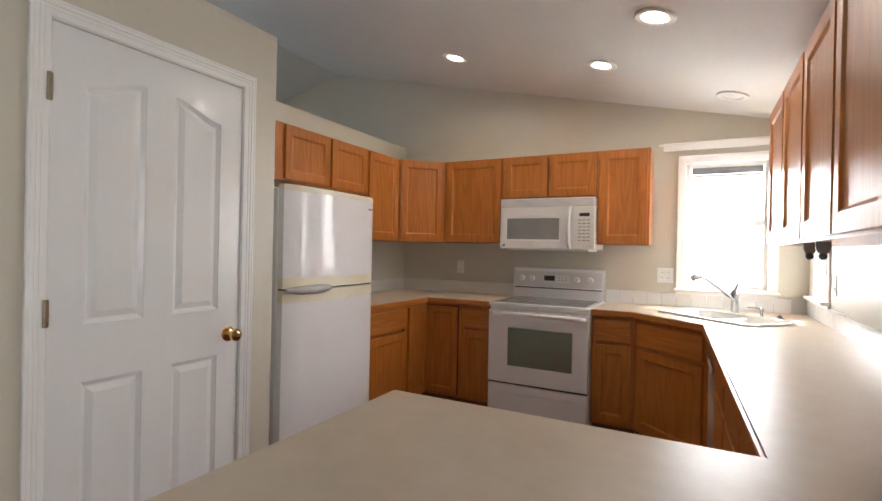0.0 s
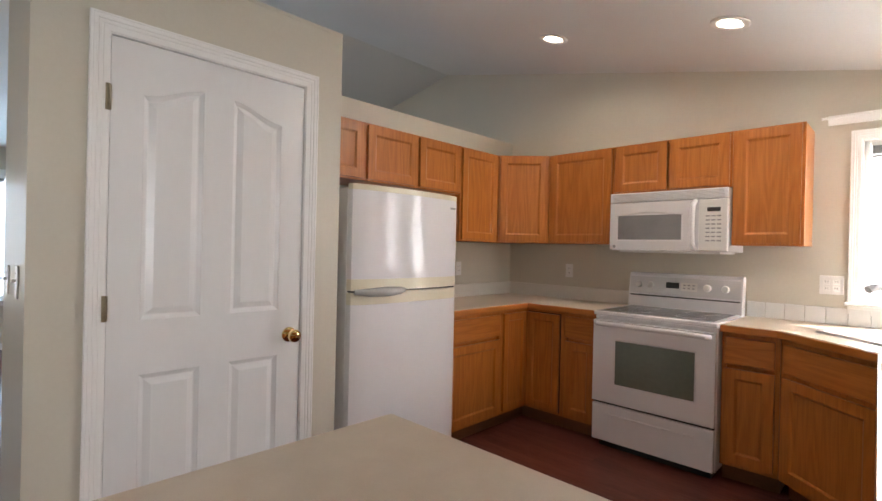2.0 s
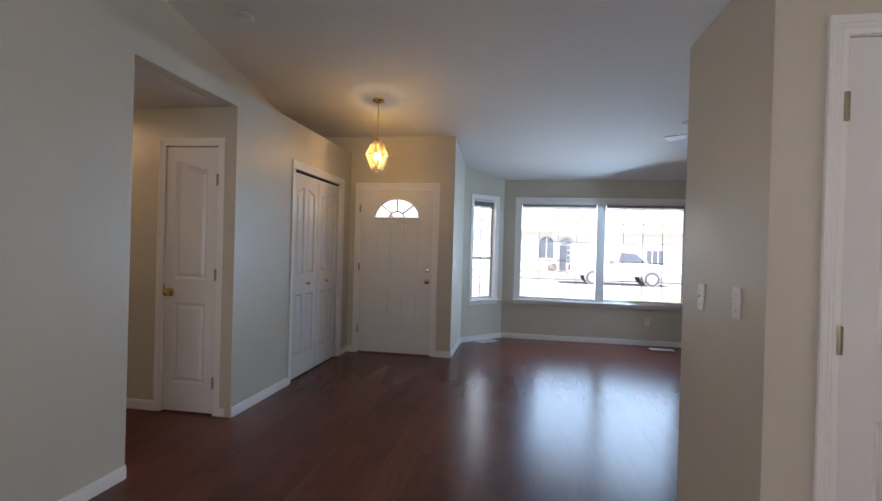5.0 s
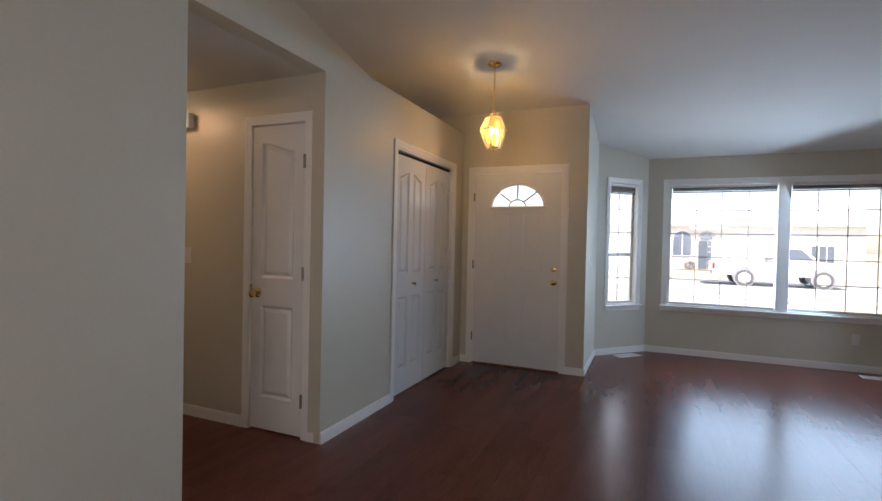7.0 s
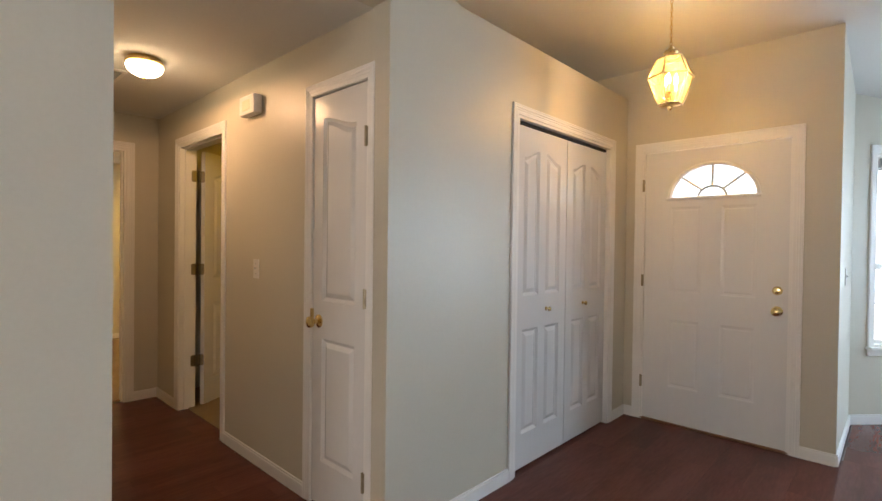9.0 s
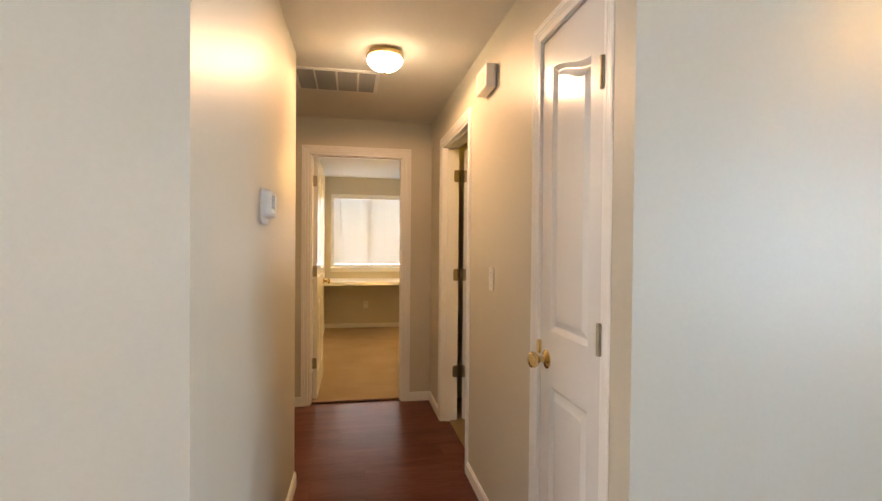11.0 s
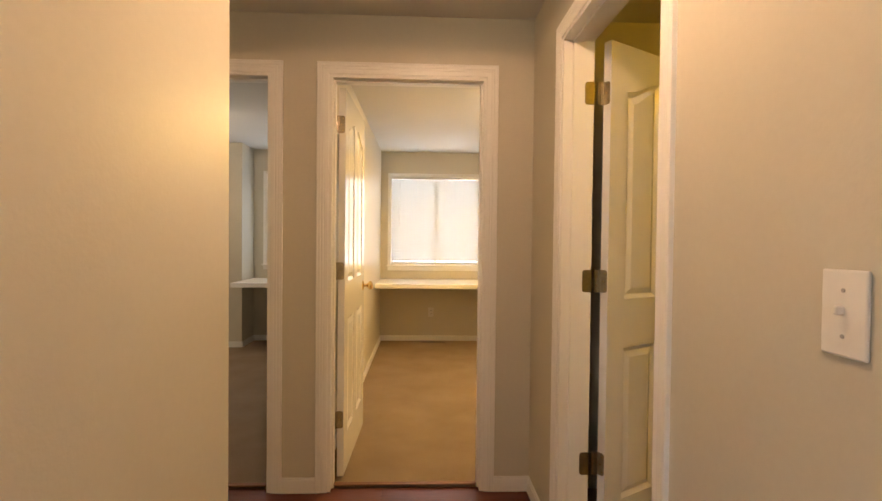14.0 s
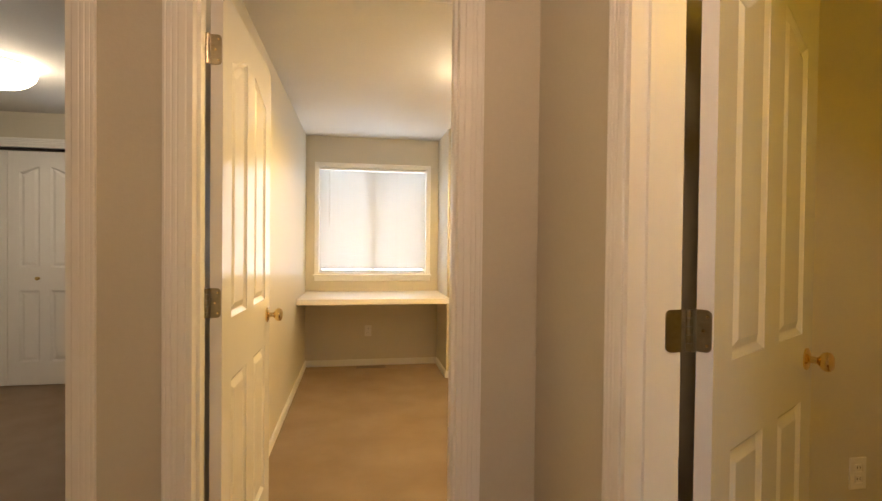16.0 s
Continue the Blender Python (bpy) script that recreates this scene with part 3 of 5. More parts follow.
# ---------------------------------------------------------------- windows
def window(w, s0, s1, z0, z1, cols, rows, name="window_1", label="", split=None, cas=0.062, stool=0.05, rails=(), thin=0.006, bars=()):
    """Frame, sashes, muntins and panes set in a wall's opening, casing and sill on the room side."""
    t = w.t
    g = 1 if t > 0 else -1
    root = thing(name, w.m, label or "white vinyl window with thin muntins and a painted sill", "window", kind="structure")
    d0, d1 = g * 0.065, g * 0.105
    bm = bm_new()
    for a, b, c, d in ((s0, s0 + 0.035, z0, z1), (s1 - 0.035, s1, z0, z1), (s0 + 0.035, s1 - 0.035, z0, z0 + 0.035), (s0 + 0.035, s1 - 0.035, z1 - 0.035, z1)):
        cube(bm, a, b, d0, d1, c, d, 0.003)
    part("window_frame", bm, PLASTIC, root)
    bm = bm_new()
    for y0, y1, zz in ((0, d0, None),):
        cube(bm, s0 - 0.001, s0 + 0.006, 0, d0, z0, z1), cube(bm, s1 - 0.006, s1 + 0.001, 0, d0, z0, z1)
        cube(bm, s0, s1, 0, d0, z1 - 0.006, z1 + 0.001), cube(bm, s0, s1, 0, d0, z0 - 0.001, z0 + 0.006)
    part("lining", bm, TRIM, root)
    bm = bm_new()
    f = -g
    if cas:
        moulding(bm, s0, s1, z0 - 0.005, z1, 0, f, cas)
        part("casing", bm, TRIM, root)
        bm = bm_new()
        cube(bm, s0 - cas - 0.012, s1 + cas + 0.012, g * 0.06, f * stool, z0 - 0.025, z0 - 0.004, 0.004)
        cube(bm, s0 - cas, s1 + cas, 0, f * 0.014, z0 - 0.075, z0 - 0.026, 0.003)
        part("window_sill", bm, TRIM, root, "white painted stool and apron")
    else:
        bm.free()
    ym = g * 0.085
    cells = [(s0 + 0.035, s1 - 0.035)] if split is None else [(s0 + 0.035, split - 0.06), (split + 0.06, s1 - 0.035)]
    if split is not None:
        part("mullion", cube(bm_new(), split - 0.06, split + 0.06, f * 0.012, d1, z0, z1, 0.004), TRIM, root)
    for a, b in cells:
        part("pane", box(a, b, ym - 0.002, ym + 0.002, z0 + 0.035, z1 - 0.035), GLASS, root).visible_shadow = False
        for i in range(1, cols):
            x = a + (b - a) * i / cols
            part("muntin", box(x - thin * 0.35, x + thin * 0.35, ym - 0.007, ym + 0.007, z0 + 0.035, z1 - 0.035), GREY if rows > 2 else PLASTIC, root)
        for j in range(1, rows):
            z = z0 + 0.035 + (z1 - z0 - 0.07) * j / rows
            part("muntin", box(a, b, ym - 0.008, ym + 0.008, z - thin / 2, z + thin / 2), GREY if rows > 2 else PLASTIC, root)
        for x in bars:
            part("sash_stile", box(x - 0.02, x + 0.02, ym - 0.02, ym + 0.02, z0 + 0.035, z1 - 0.035, 0.003), PLASTIC, root)
        for z in rails:
            part("sash_rail", box(a, b, ym - 0.02, ym + 0.02, z - 0.022, z + 0.022, 0.003), PLASTIC, root)
    return root


def blind_stack(w, s0, s1, z, drop, name="blind"):
    """A raised mini blind: head rail and a dark bundle of slats under it."""
    g = 1 if w.t > 0 else -1
    root = thing(name, w.m, "raised mini blind with its slats bundled under the head rail", "blind", "raised window blinds")
    part("head_rail", box(s0, s1, g * 0.012, g * 0.045, z - 0.028, z - 0.002, 0.003), PLASTIC, root)
    n = max(4, int(drop / 0.006))
    for i in range(n):
        part("slat", box(s0 + 0.004, s1 - 0.004, g * (0.010 + 0.004 * (i % 2)), g * (0.040 + 0.004 * (i % 3)), z - 0.031 - i * 0.006, z - 0.0275 - i * 0.006), SHADEDARK, root)
    part("bottom_rail", box(s0 + 0.002, s1 - 0.002, g * 0.012, g * 0.042, z - 0.045 - n * 0.006, z - 0.032 - n * 0.006, 0.003), SHADEDARK, root)
    return root


window(bay_f, 0.236, 2.616, 0.60, 2.075, 4, 5, "window_1", "wide white two-part picture window with a grid of thin muntins", split=1.426, thin=0.010)
window(bay_a, 0.19, 0.64, 0.60, 2.075, 2, 5, "window_2", "narrow white sash window in the bay", rails=(1.205,), cas=0.055, thin=0.010)
window(back, 7.04, 7.59, 1.06, 2.02, 1, 1, "window_3", "bright white-framed kitchen sink window", rails=(1.56,), cas=0.05)
window(east, 0.16, 0.56, 1.06, 2.02, 1, 1, "window_4", "bright white-framed kitchen corner window", rails=(1.56,), cas=0.05)
# Never in view: this window is added only as a source of light.
window(east, 4.60, 5.80, 0.90, 2.05, 1, 1, "window_5", "unseen white-framed dining window, added as a light source", split=5.20, cas=0)
window(b_win, 1.79, 2.905, 0.965, 2.065, 1, 1, "window_6", "white sliding bedroom window behind a closed blind", bars=(2.35,), cas=0.038)
window(b_win, 0.26, 1.41, 0.965, 2.065, 1, 1, "window_7", "white sliding bedroom window behind a closed blind", bars=(0.83,), cas=0.038)
blind_stack(bay_f, 0.275, 1.36, 2.06, 0.045), blind_stack(bay_f, 1.50, 2.58, 2.06, 0.045), blind_stack(bay_a, 0.225, 0.605, 2.06, 0.075), blind_stack(back, 7.08, 7.55, 2.0, 0.05)


def closed_blind(w, s0, s1, z0, z1):
    root = thing("blind", w.m, "lowered white mini blind with tilted slats, wand and cords", "blind", "lowered bedroom blinds")
    part("head_rail", box(s0, s1, 0.012, 0.045, z1 - 0.03, z1 - 0.002, 0.003), PLASTIC, root)
    n = int((z1 - z0 - 0.06) / 0.019)
    me = None
    for i in range(n):
        z = z1 - 0.045 - i * 0.019
        if me is None:
            bm = box(s0 + 0.004, s1 - 0.004, -0.0125, 0.0125, -0.0006, 0.0006)
            sl = part("slat", bm, SLAT, root)
            me = sl.data
        else:
            sl = new("slat", me)
            sl.parent = root
        sl.matrix_basis = pose(0, 0.028, z, -66 + (i * 7 % 5) * 1.1)
    part("bottom_rail", box(s0 + 0.004, s1 - 0.004, 0.016, 0.040, z0 + 0.004, z0 + 0.018, 0.003), PLASTIC, root)
    for k in (0.16, 0.5, 0.84):
        x = s0 + (s1 - s0) * k
        part("cord", box(x - 0.001, x + 0.001, 0.0135, 0.0150, z0 + 0.02, z1 - 0.03), PLASTIC, root)
    part("wand", tube(bm_new(), [(s0 + 0.10, 0.008, z1 - 0.03), (s0 + 0.10, 0.006, z1 - 0.62)], 0.004, 8), PLASTIC, root)
    return root


closed_blind(b_win, 1.80, 2.895, 0.975, 2.06), closed_blind(b_win, 0.27, 1.40, 0.975, 2.06)

# ---------------------------------------------------------------- doors


def door(name, m, w, h, panels, label, knobs=(), hinges=(), t=0.035, profile=MOULDED, holes=(), knob_both=False):
    root = thing(name, m, label, "door", kind="structure")
    part("leaf", leaf(w, h, t, panels, profile, holes=holes), DOORP, root)
    for x, z in knobs:
        knob(root, x, 0.0, z, -1)
        if knob_both:
            knob(root, x, t, z, 1)
    for x, z in hinges:
        hinge(root, x, -0.014, z)
    return root


# pantry: seen face towards +x
m = Matrix.Translation((-1.062, 0.917, 0.012)) @ pose(0, 0, 0, 0, 0, 90)
door("door_1", m, 0.740, 2.018, SIX(0.740, 2.018, 0.06), "closed white moulded four-panel pantry door with an arched top pair", [(0.688, 0.905)], [(-0.010, 1.80), (-0.010, 1.07), (-0.010, 0.22)])
# linen closet
m = Matrix.Translation((-2.738, -2.836, 0.012)) @ pose(0, 0, 0, 0, 0, 90)
w = 0.441
door("door_2", m, w, 2.052, [(0.085, w - 0.085, 1.03, 1.94, 0.06, "right"), (0.085, w - 0.085, 0.22, 0.84)], "closed narrow white two-panel linen closet door with an arched panel", [(0.06, 0.925)], [(w + 0.004, 1.80), (w + 0.004, 1.07), (w + 0.004, 0.24)])
part("strike_plate", box(-0.0035, 0.0125, -0.014, 0.0005, 0.935, 0.985, 0.002), BRASS, bpy.data.objects["door_2"], "bright brass latch keep")
# bedroom door standing open against the wall
m = Matrix.Translation((-1.781, -5.385, 0.020)) @ pose(0, 0, 0, 0, 0, -91)
d3 = door("door_3", m, 0.735, 2.03, SIX(0.735, 2.03, 0.06), "open white moulded four-panel bedroom door against the wall", [(0.672, 0.945)], [], knob_both=True)
for z in (0.30, 1.08, 1.84):
    edge_hinge(d3, z, -0.010, 0.041)
# side room door, swung inwards
m = Matrix.Translation((-2.898, -4.755, 0.014)) @ pose(0, 0, 0, 0, 0, 210) @ pose(0, -0.035, 0)
d4 = door("door_4", m, 0.745, 2.04, SIX(0.745, 2.04, 0.06), "open white moulded four-panel door swung into the side room", [(0.682, 0.940)], [], knob_both=True)
for z in (0.361, 1.094, 1.838):
    edge_hinge(d4, z, -0.020, 0.042)
# second bedroom door
m = Matrix.Translation((-1.470, -5.385, 0.020)) @ pose(0, 0, 0, 0, 0, -91)
door("door_5", m, 0.70, 2.03, SIX(0.70, 2.03, 0.06), "open white moulded four-panel bedroom door", [(0.64, 0.945)], [(-0.006, 1.84), (-0.006, 1.08)], knob_both=True)


def fan_light(cx, z, r, n=18):
    return [(cx + r * math.cos(math.pi * i / n), z + 0.82 * r * math.sin(math.pi * i / n)) for i in range(n + 1)]


# front door: half-round light over four panels
m = Matrix.Translation((-5.208, -2.088, 0.016)) @ pose(0, 0, 0, 0, 0, 90)
fw = 0.922
cx, rr, zl = fw / 2, 0.275, 1.685
fd = door("door_6", m, fw, 2.032, [(0.185, 0.395, 0.98, 1.615), (0.525, 0.740, 0.98, 1.615), (0.185, 0.395, 0.27, 0.775), (0.525, 0.740, 0.27, 0.775)],
          "closed white steel front door with a half-round divided light", [(0.862, 0.905)], [(-0.012, 1.79), (-0.012, 1.06), (-0.012, 0.28)], t=0.044, profile=((0.008, 0.0025), (0.020, 0.004), (0.030, 0.001)), holes=[fan_light(cx, zl, rr)])
part("pane", prism(bm_new(), [(x, z) for x, z in fan_light(cx, zl, rr)], 0.020, 0.024), GLASS, fd).visible_shadow = False
fd.children[-1].matrix_basis = Matrix(((1, 0, 0, 0), (0, 0, 1, 0), (0, 1, 0, 0), (0, 0, 0, 1)))
bm = bm_new()
tube(bm, [(x, -0.003, z) for x, z in fan_light(cx, zl, rr + 0.012)], 0.013, 8)
tube(bm, [(cx - rr - 0.03, -0.003, zl - 0.008), (cx + rr + 0.03, -0.003, zl - 0.008)], 0.012, 8)
part("light_frame", bm, TRIM, fd)
for a in (42, 90, 138):
    part("muntin", tube(bm_new(), [(cx + 0.085 * math.cos(radians(a)), 0.016, zl + 0.07 * math.sin(radians(a))), (cx + rr * math.cos(radians(a)), 0.016, zl + 0.82 * rr * math.sin(radians(a)))], 0.009, 8), TRIM, fd)
part("muntin", tube(bm_new(), [(x, 0.016, z) for x, z in fan_light(cx, zl, 0.09)], 0.009, 8), TRIM, fd)
prof = [(0.029, 0), (0.029, 0.006), (0.024, 0.012), (0.020, 0.022), (0.008, 0.024)]
part("deadbolt", lathe(bm_new(), prof, Matrix.Translation((0.862, 0, 1.04)) @ pose(0, 0, 0, 90)), BRASS, fd, "round brass deadbolt", True)
solo("threshold", box(-5.345, -5.196, -2.105, -1.15, 0.0005, 0.014, 0.004), OAK_DARK, "dark wooden door threshold", "threshold", kind="structure")


def bifold(name, m, width, h, label):
    """Two leaves under a head track."""
    root = thing(name, m, label, "closet door", kind="structure")
    lw = (width - 0.022) / 2
    for i in range(2):
        panels = [(0.085, lw / 2 - 0.040, 1.02, h - 0.13, 0.05, "left"), (lw / 2 + 0.040, lw - 0.085, 1.02, h - 0.13, 0.05, "right"),
                  (0.085, lw / 2 - 0.040, 0.20, 0.82), (lw / 2 + 0.040, lw - 0.085, 0.20, 0.82)]
        lf = part("leaf", leaf(lw, h, 0.030, panels, MOULDED, both=False), DOORP, root)
        lf.matrix_basis = pose(0.008 + i * (lw + 0.006), 0, 0.012)
        pull(lf, lw * (0.59 if i == 0 else 0.41), 0, 0.925, -1)
    part("track", box(0, width, 0.004, 0.030, h + 0.020, h + 0.042), DARK, root, "dark metal head track")
    return root


bifold("door_7", Matrix.Translation((-3.70, -2.262, 0)) @ pose(0, 0, 0, 0, 0, 180), 1.193, 2.022, "closed white moulded double coat closet doors")
bifold("door_8", Matrix.Translation((1.350, -8.555, 0.01)) @ pose(0, 0, 0, 0, 0, 180), 1.157, 2.02, "closed white moulded double bedroom closet doors")

# hinges and strike of the side room's jamb
for z in (0.375, 1.108, 1.852):
    bm = prism(bm_new(), [(-2.8565 + x, c) for x, c in rounded(0.0, 0.036, z - 0.045, z + 0.045, 0.012)], 0.0, 0.0024)
    bm.transform(Matrix(((1, 0, 0, 0), (0, 0, 1, -4.7490), (0, 1, 0, 0), (0, 0, 0, 1))))
    bmesh.ops.recalc_face_normals(bm, faces=bm.faces[:])
    solo("hinge_plate", bm, DULLBRASS, "dull brass hinge plate screwed to the door jamb", "hinge plate", group="side room jamb hinges", kind="structure")

# ---------------------------------------------------------------- kitchen


def cab_door(parent, x0, x1, z0, z1, rail=0.052, name="door"):
    d = part(name, leaf(x1 - x0, z1 - z0, 0.019, [(rail, x1 - x0 - rail, rail, z1 - z0 - rail)], SHAKER, both=False), OAK, parent)
    d.matrix_basis = pose(x0, -0.0195, z0)
    return d


def drawer_front(parent, x0, x1, z0, z1):
    d = part("drawer_front", box(0, x1 - x0, 0, 0.019, 0, z1 - z0, 0.005, 2), OAKH, parent)
    d.matrix_basis = pose(x0, -0.0195, z0)
    return d


def face_frame(bm, w, z0, z1, stile=0.022):
    cube(bm, 0, stile, 0, 0.02, z0, z1), cube(bm, w - stile, w, 0, 0.02, z0, z1)
    cube(bm, stile, w - stile, 0, 0.02, z0, z0 + 0.03), cube(bm, stile, w - stile, 0, 0.02, z1 - 0.03, z1)
    return bm


def upper(m, w, z0, z1, doors, label, depth=0.31):
    root = thing("wall_cabinet", m, label, "cabinet", "oak wall cabinets")
    part("face_frame", face_frame(bm_new(), w, z0, z1), OAK, root)
    part("body", box(0.001, w - 0.001, 0.0205, depth, z0 + 0.002, z1 - 0.002), OAK, root)
    for x0, x1 in doors:
        cab_door(root, x0, x1, z0 + 0.012, z1 - 0.012)
    return root


def base(m, w, fronts, label, depth=0.58, h=0.875, kick=0.10):
    root = thing("base_cabinet", m, label, "cabinet", "oak base cabinets")
    part("face_frame", face_frame(bm_new(), w, kick, h), OAK, root)
    part("body", box(0.001, w - 0.001, 0.0205, depth, kick + 0.002, h - 0.002), OAK, root)
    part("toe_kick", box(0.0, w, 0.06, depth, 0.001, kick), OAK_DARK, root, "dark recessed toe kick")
    for kind, x0, x1, z0, z1 in fronts:
        (drawer_front if kind == "drawer" else cab_door)(root, x0, x1, z0, z1)
    return root


UP0, UP1, UPS = 1.378, 2.088, 1.762
WX = -1.511  # front of the west wall cabinets' frames
NY = 3.939
upper(pose(WX, 1.86, 0, 0, 0, 90), 0.475, UPS - 0.035, UP1, [(0.012, 0.455)], "short honey oak wall cabinet above the refrigerator")
upper(pose(WX, 2.335, 0, 0, 0, 90), 0.875, UPS - 0.035, UP1, [(0.012, 0.425), (0.450, 0.862)], "short honey oak double wall cabinet above the refrigerator")
upper(pose(WX, 3.212, 0, 0, 0, 90), 0.445, UP0, UP1, [(0.016, 0.430)], "tall honey oak wall cabinet beside the refrigerator")
upper(pose(-1.193 + 0.001, NY, 0), 0.540, UP0, UP1, [(0.020, 0.526)], "wide honey oak wall cabinet next to the corner")
upper(pose(-0.648, NY, 0), 0.762, UPS - 0.02, UP1, [(0.014, 0.372), (0.392, 0.748)], "short honey oak double wall cabinet above the microwave")
upper(pose(0.116, NY, 0), 0.364, UP0, UP1, [(0.018, 0.348)], "tall honey oak wall cabinet at the end of the run")
# corner wall cabinet across the angle
a, b = Vector((-1.511, 3.660)), Vector((-1.193, 3.939))
ang = math.degrees(math.atan2(b.y - a.y, b.x - a.x))
cw = (b - a).length
corner = thing("wall_cabinet", pose(a.x, a.y, 0, 0, 0, ang), "honey oak corner wall cabinet set across the angle", "cabinet", "oak wall cabinets")
part("face_frame", face_frame(bm_new(), cw, UP0, UP1, 0.02), OAK, corner)
inv = pose(a.x, a.y, 0, 0, 0, ang).inverted()
loc = [inv @ Vector((x, y, 0)) for x, y in ((-1.815, 3.661), (-1.53, 3.661), (-1.212, 3.94), (-1.195, YB - 0.005), (-1.815, YB - 0.005))]
loc = [(p.x, max(p.y, 0.0205)) for p in loc]
part("body", prism(bm_new(), loc, UP0 + 0.002, UP1 - 0.002), OAK, corner)
cab_door(corner, 0.022, cw - 0.022, UP0 + 0.012, UP1 - 0.012)
# east wall cabinets
EX = XE - 0.31 - 0.02
for y1, wd, k in ((3.335, 0.49, 0), (2.845, 0.483, 0), (2.362, 0.483, 0), (1.879, 0.470, 0), (1.409, 0.47, 0)):
    upper(pose(EX, y1, 0, 0, 0, -90), wd - 0.001, 1.372, 2.10, [(0.014, wd - 0.015)], "tall honey oak wall cabinet on the window side", depth=0.325)

# base cabinets
BY, BX = 3.715, -1.235
base(pose(BX, 2.79, 0, 0, 0, 90), 0.60, [("drawer", 0.02, 0.575, 0.69, 0.845), ("door", 0.02, 0.575, 0.125, 0.665)], "honey oak base cabinet with a drawer beside the refrigerator")
susan = thing("base_cabinet", pose(BX, BY, 0), "honey oak corner base cabinet with a folding pair of doors", "cabinet", "oak base cabinets")
loc = [(-0.58, -0.324), (0.0, -0.324), (0.0, 0.0), (0.335, 0.0), (0.335, 0.56), (-0.58, 0.56)]
part("body", prism(bm_new(), loc, 0.102, 0.873), OAK, susan)
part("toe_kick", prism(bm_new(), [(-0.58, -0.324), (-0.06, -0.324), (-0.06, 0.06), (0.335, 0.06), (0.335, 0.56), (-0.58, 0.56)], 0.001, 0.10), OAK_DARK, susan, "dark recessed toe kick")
d1 = cab_door(susan, 0.022, 0.300, 0.125, 0.845, 0.045)
d2 = cab_door(susan, 0, 0.278, 0.125, 0.845, 0.045)
d2.matrix_basis = pose(0.0195, -0.300, 0.125, 0, 0, 90)
# Near-black strips laid on the face imitate the shadow round the corner doors.
part("gap", box(0.301, 0.309, -0.003, -0.0005, 0.120, 0.850), DARK, susan, "dark strip painting the shadow round the corner doors")
part("gap", box(0.022, 0.309, -0.003, -0.0005, 0.847, 0.853), DARK, susan)
base(pose(-0.898, BY, 0), 0.262, [("drawer", 0.014, 0.248, 0.69, 0.845), ("door", 0.014, 0.248, 0.125, 0.665)], "narrow honey oak base cabinet with a drawer beside the range")
base(pose(0.136, BY, 0), 0.285, [("drawer", 0.018, 0.262, 0.69, 0.845), ("door", 0.018, 0.262, 0.125, 0.665)], "narrow honey oak base cabinet with a drawer beside the range")
# sink base across the corner
a, b = Vector((0.424, 3.715)), Vector((0.866, 3.300))
ang = math.degrees(math.atan2(b.y - a.y, b.x - a.x))
cw = (b - a).length
sb = thing("base_cabinet", pose(a.x, a.y, 0, 0, 0, ang), "honey oak corner sink base with a false drawer and one door", "cabinet", "oak base cabinets")
inv = pose(a.x, a.y, 0, 0, 0, ang).inverted()
loc = [inv @ Vector((x, y, 0)) for x, y in ((0.424, 3.715), (0.866, 3.300), (XE - 0.01, 3.300), (XE - 0.01, YB - 0.01), (0.424, YB - 0.01))]
part("body", prism(bm_new(), [(p.x, p.y) for p in loc], 0.10, 0.74), OAK, sb)
part("apron", box(0, cw, 0, 0.02, 0.74, 0.874), OAK, sb)
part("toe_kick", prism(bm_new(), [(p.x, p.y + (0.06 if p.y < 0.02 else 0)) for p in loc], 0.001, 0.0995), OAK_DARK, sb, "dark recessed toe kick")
drawer_front(sb, 0.035, cw - 0.035, 0.69, 0.845)
cab_door(sb, 0.035, cw - 0.035, 0.125, 0.665)
vent = thing("floor_register", pose(a.x, a.y, 0, 0, 0, ang) @ pose(0.16, 0.052, 0.015), "white metal heating register in the toe kick under the sink", "register")
part("frame", box(0, 0.32, 0, 0.008, 0, 0.075, 0.003), PLASTIC, vent)
for i in range(18):
    part("louvre", box(0.014 + i * 0.0165, 0.021 + i * 0.0165, -0.002, 0.0, 0.014, 0.061), DARK, vent)

# east run: dishwasher, then drawers
RUNX = 0.866  # the run along the window side stands slightly askew
dw = thing("dishwasher", pose(RUNX + 0.025 * 0.041, 3.275, 0, 0, 0, -87.65), "white and black built-in dishwasher beside the sink", "dishwasher")
part("body", box(0.004, 0.594, 0.022, 0.56, 0.10, 0.872), GREY, dw)
part("door", box(0.004, 0.594, -0.006, 0.02, 0.13, 0.715, 0.006, 2), ENAMEL, dw)
part("control_panel", box(0.004, 0.594, -0.010, 0.02, 0.722, 0.868, 0.006, 2), BLACK, dw, "black control strip")
part("handle", box(0.18, 0.42, -0.022, -0.0105, 0.735, 0.765, 0.005, 2), ENAMEL, dw)
part("toe_kick", box(0.004, 0.594, 0.06, 0.5, 0.001, 0.098), BLACK, dw)
for y1, wd in ((2.684, 0.46), (2.223, 0.46), (1.762, 0.46)):
    base(pose(RUNX + (3.30 - y1) * 0.041, y1, 0, 0, 0, -87.65), wd - 0.002, [("drawer", 0.014, wd - 0.016, 0.72, 0.85), ("drawer", 0.014, wd - 0.016, 0.43, 0.70), ("drawer", 0.014, wd - 0.016, 0.125, 0.41)], "honey oak base cabinet with three drawers", depth=0.51)
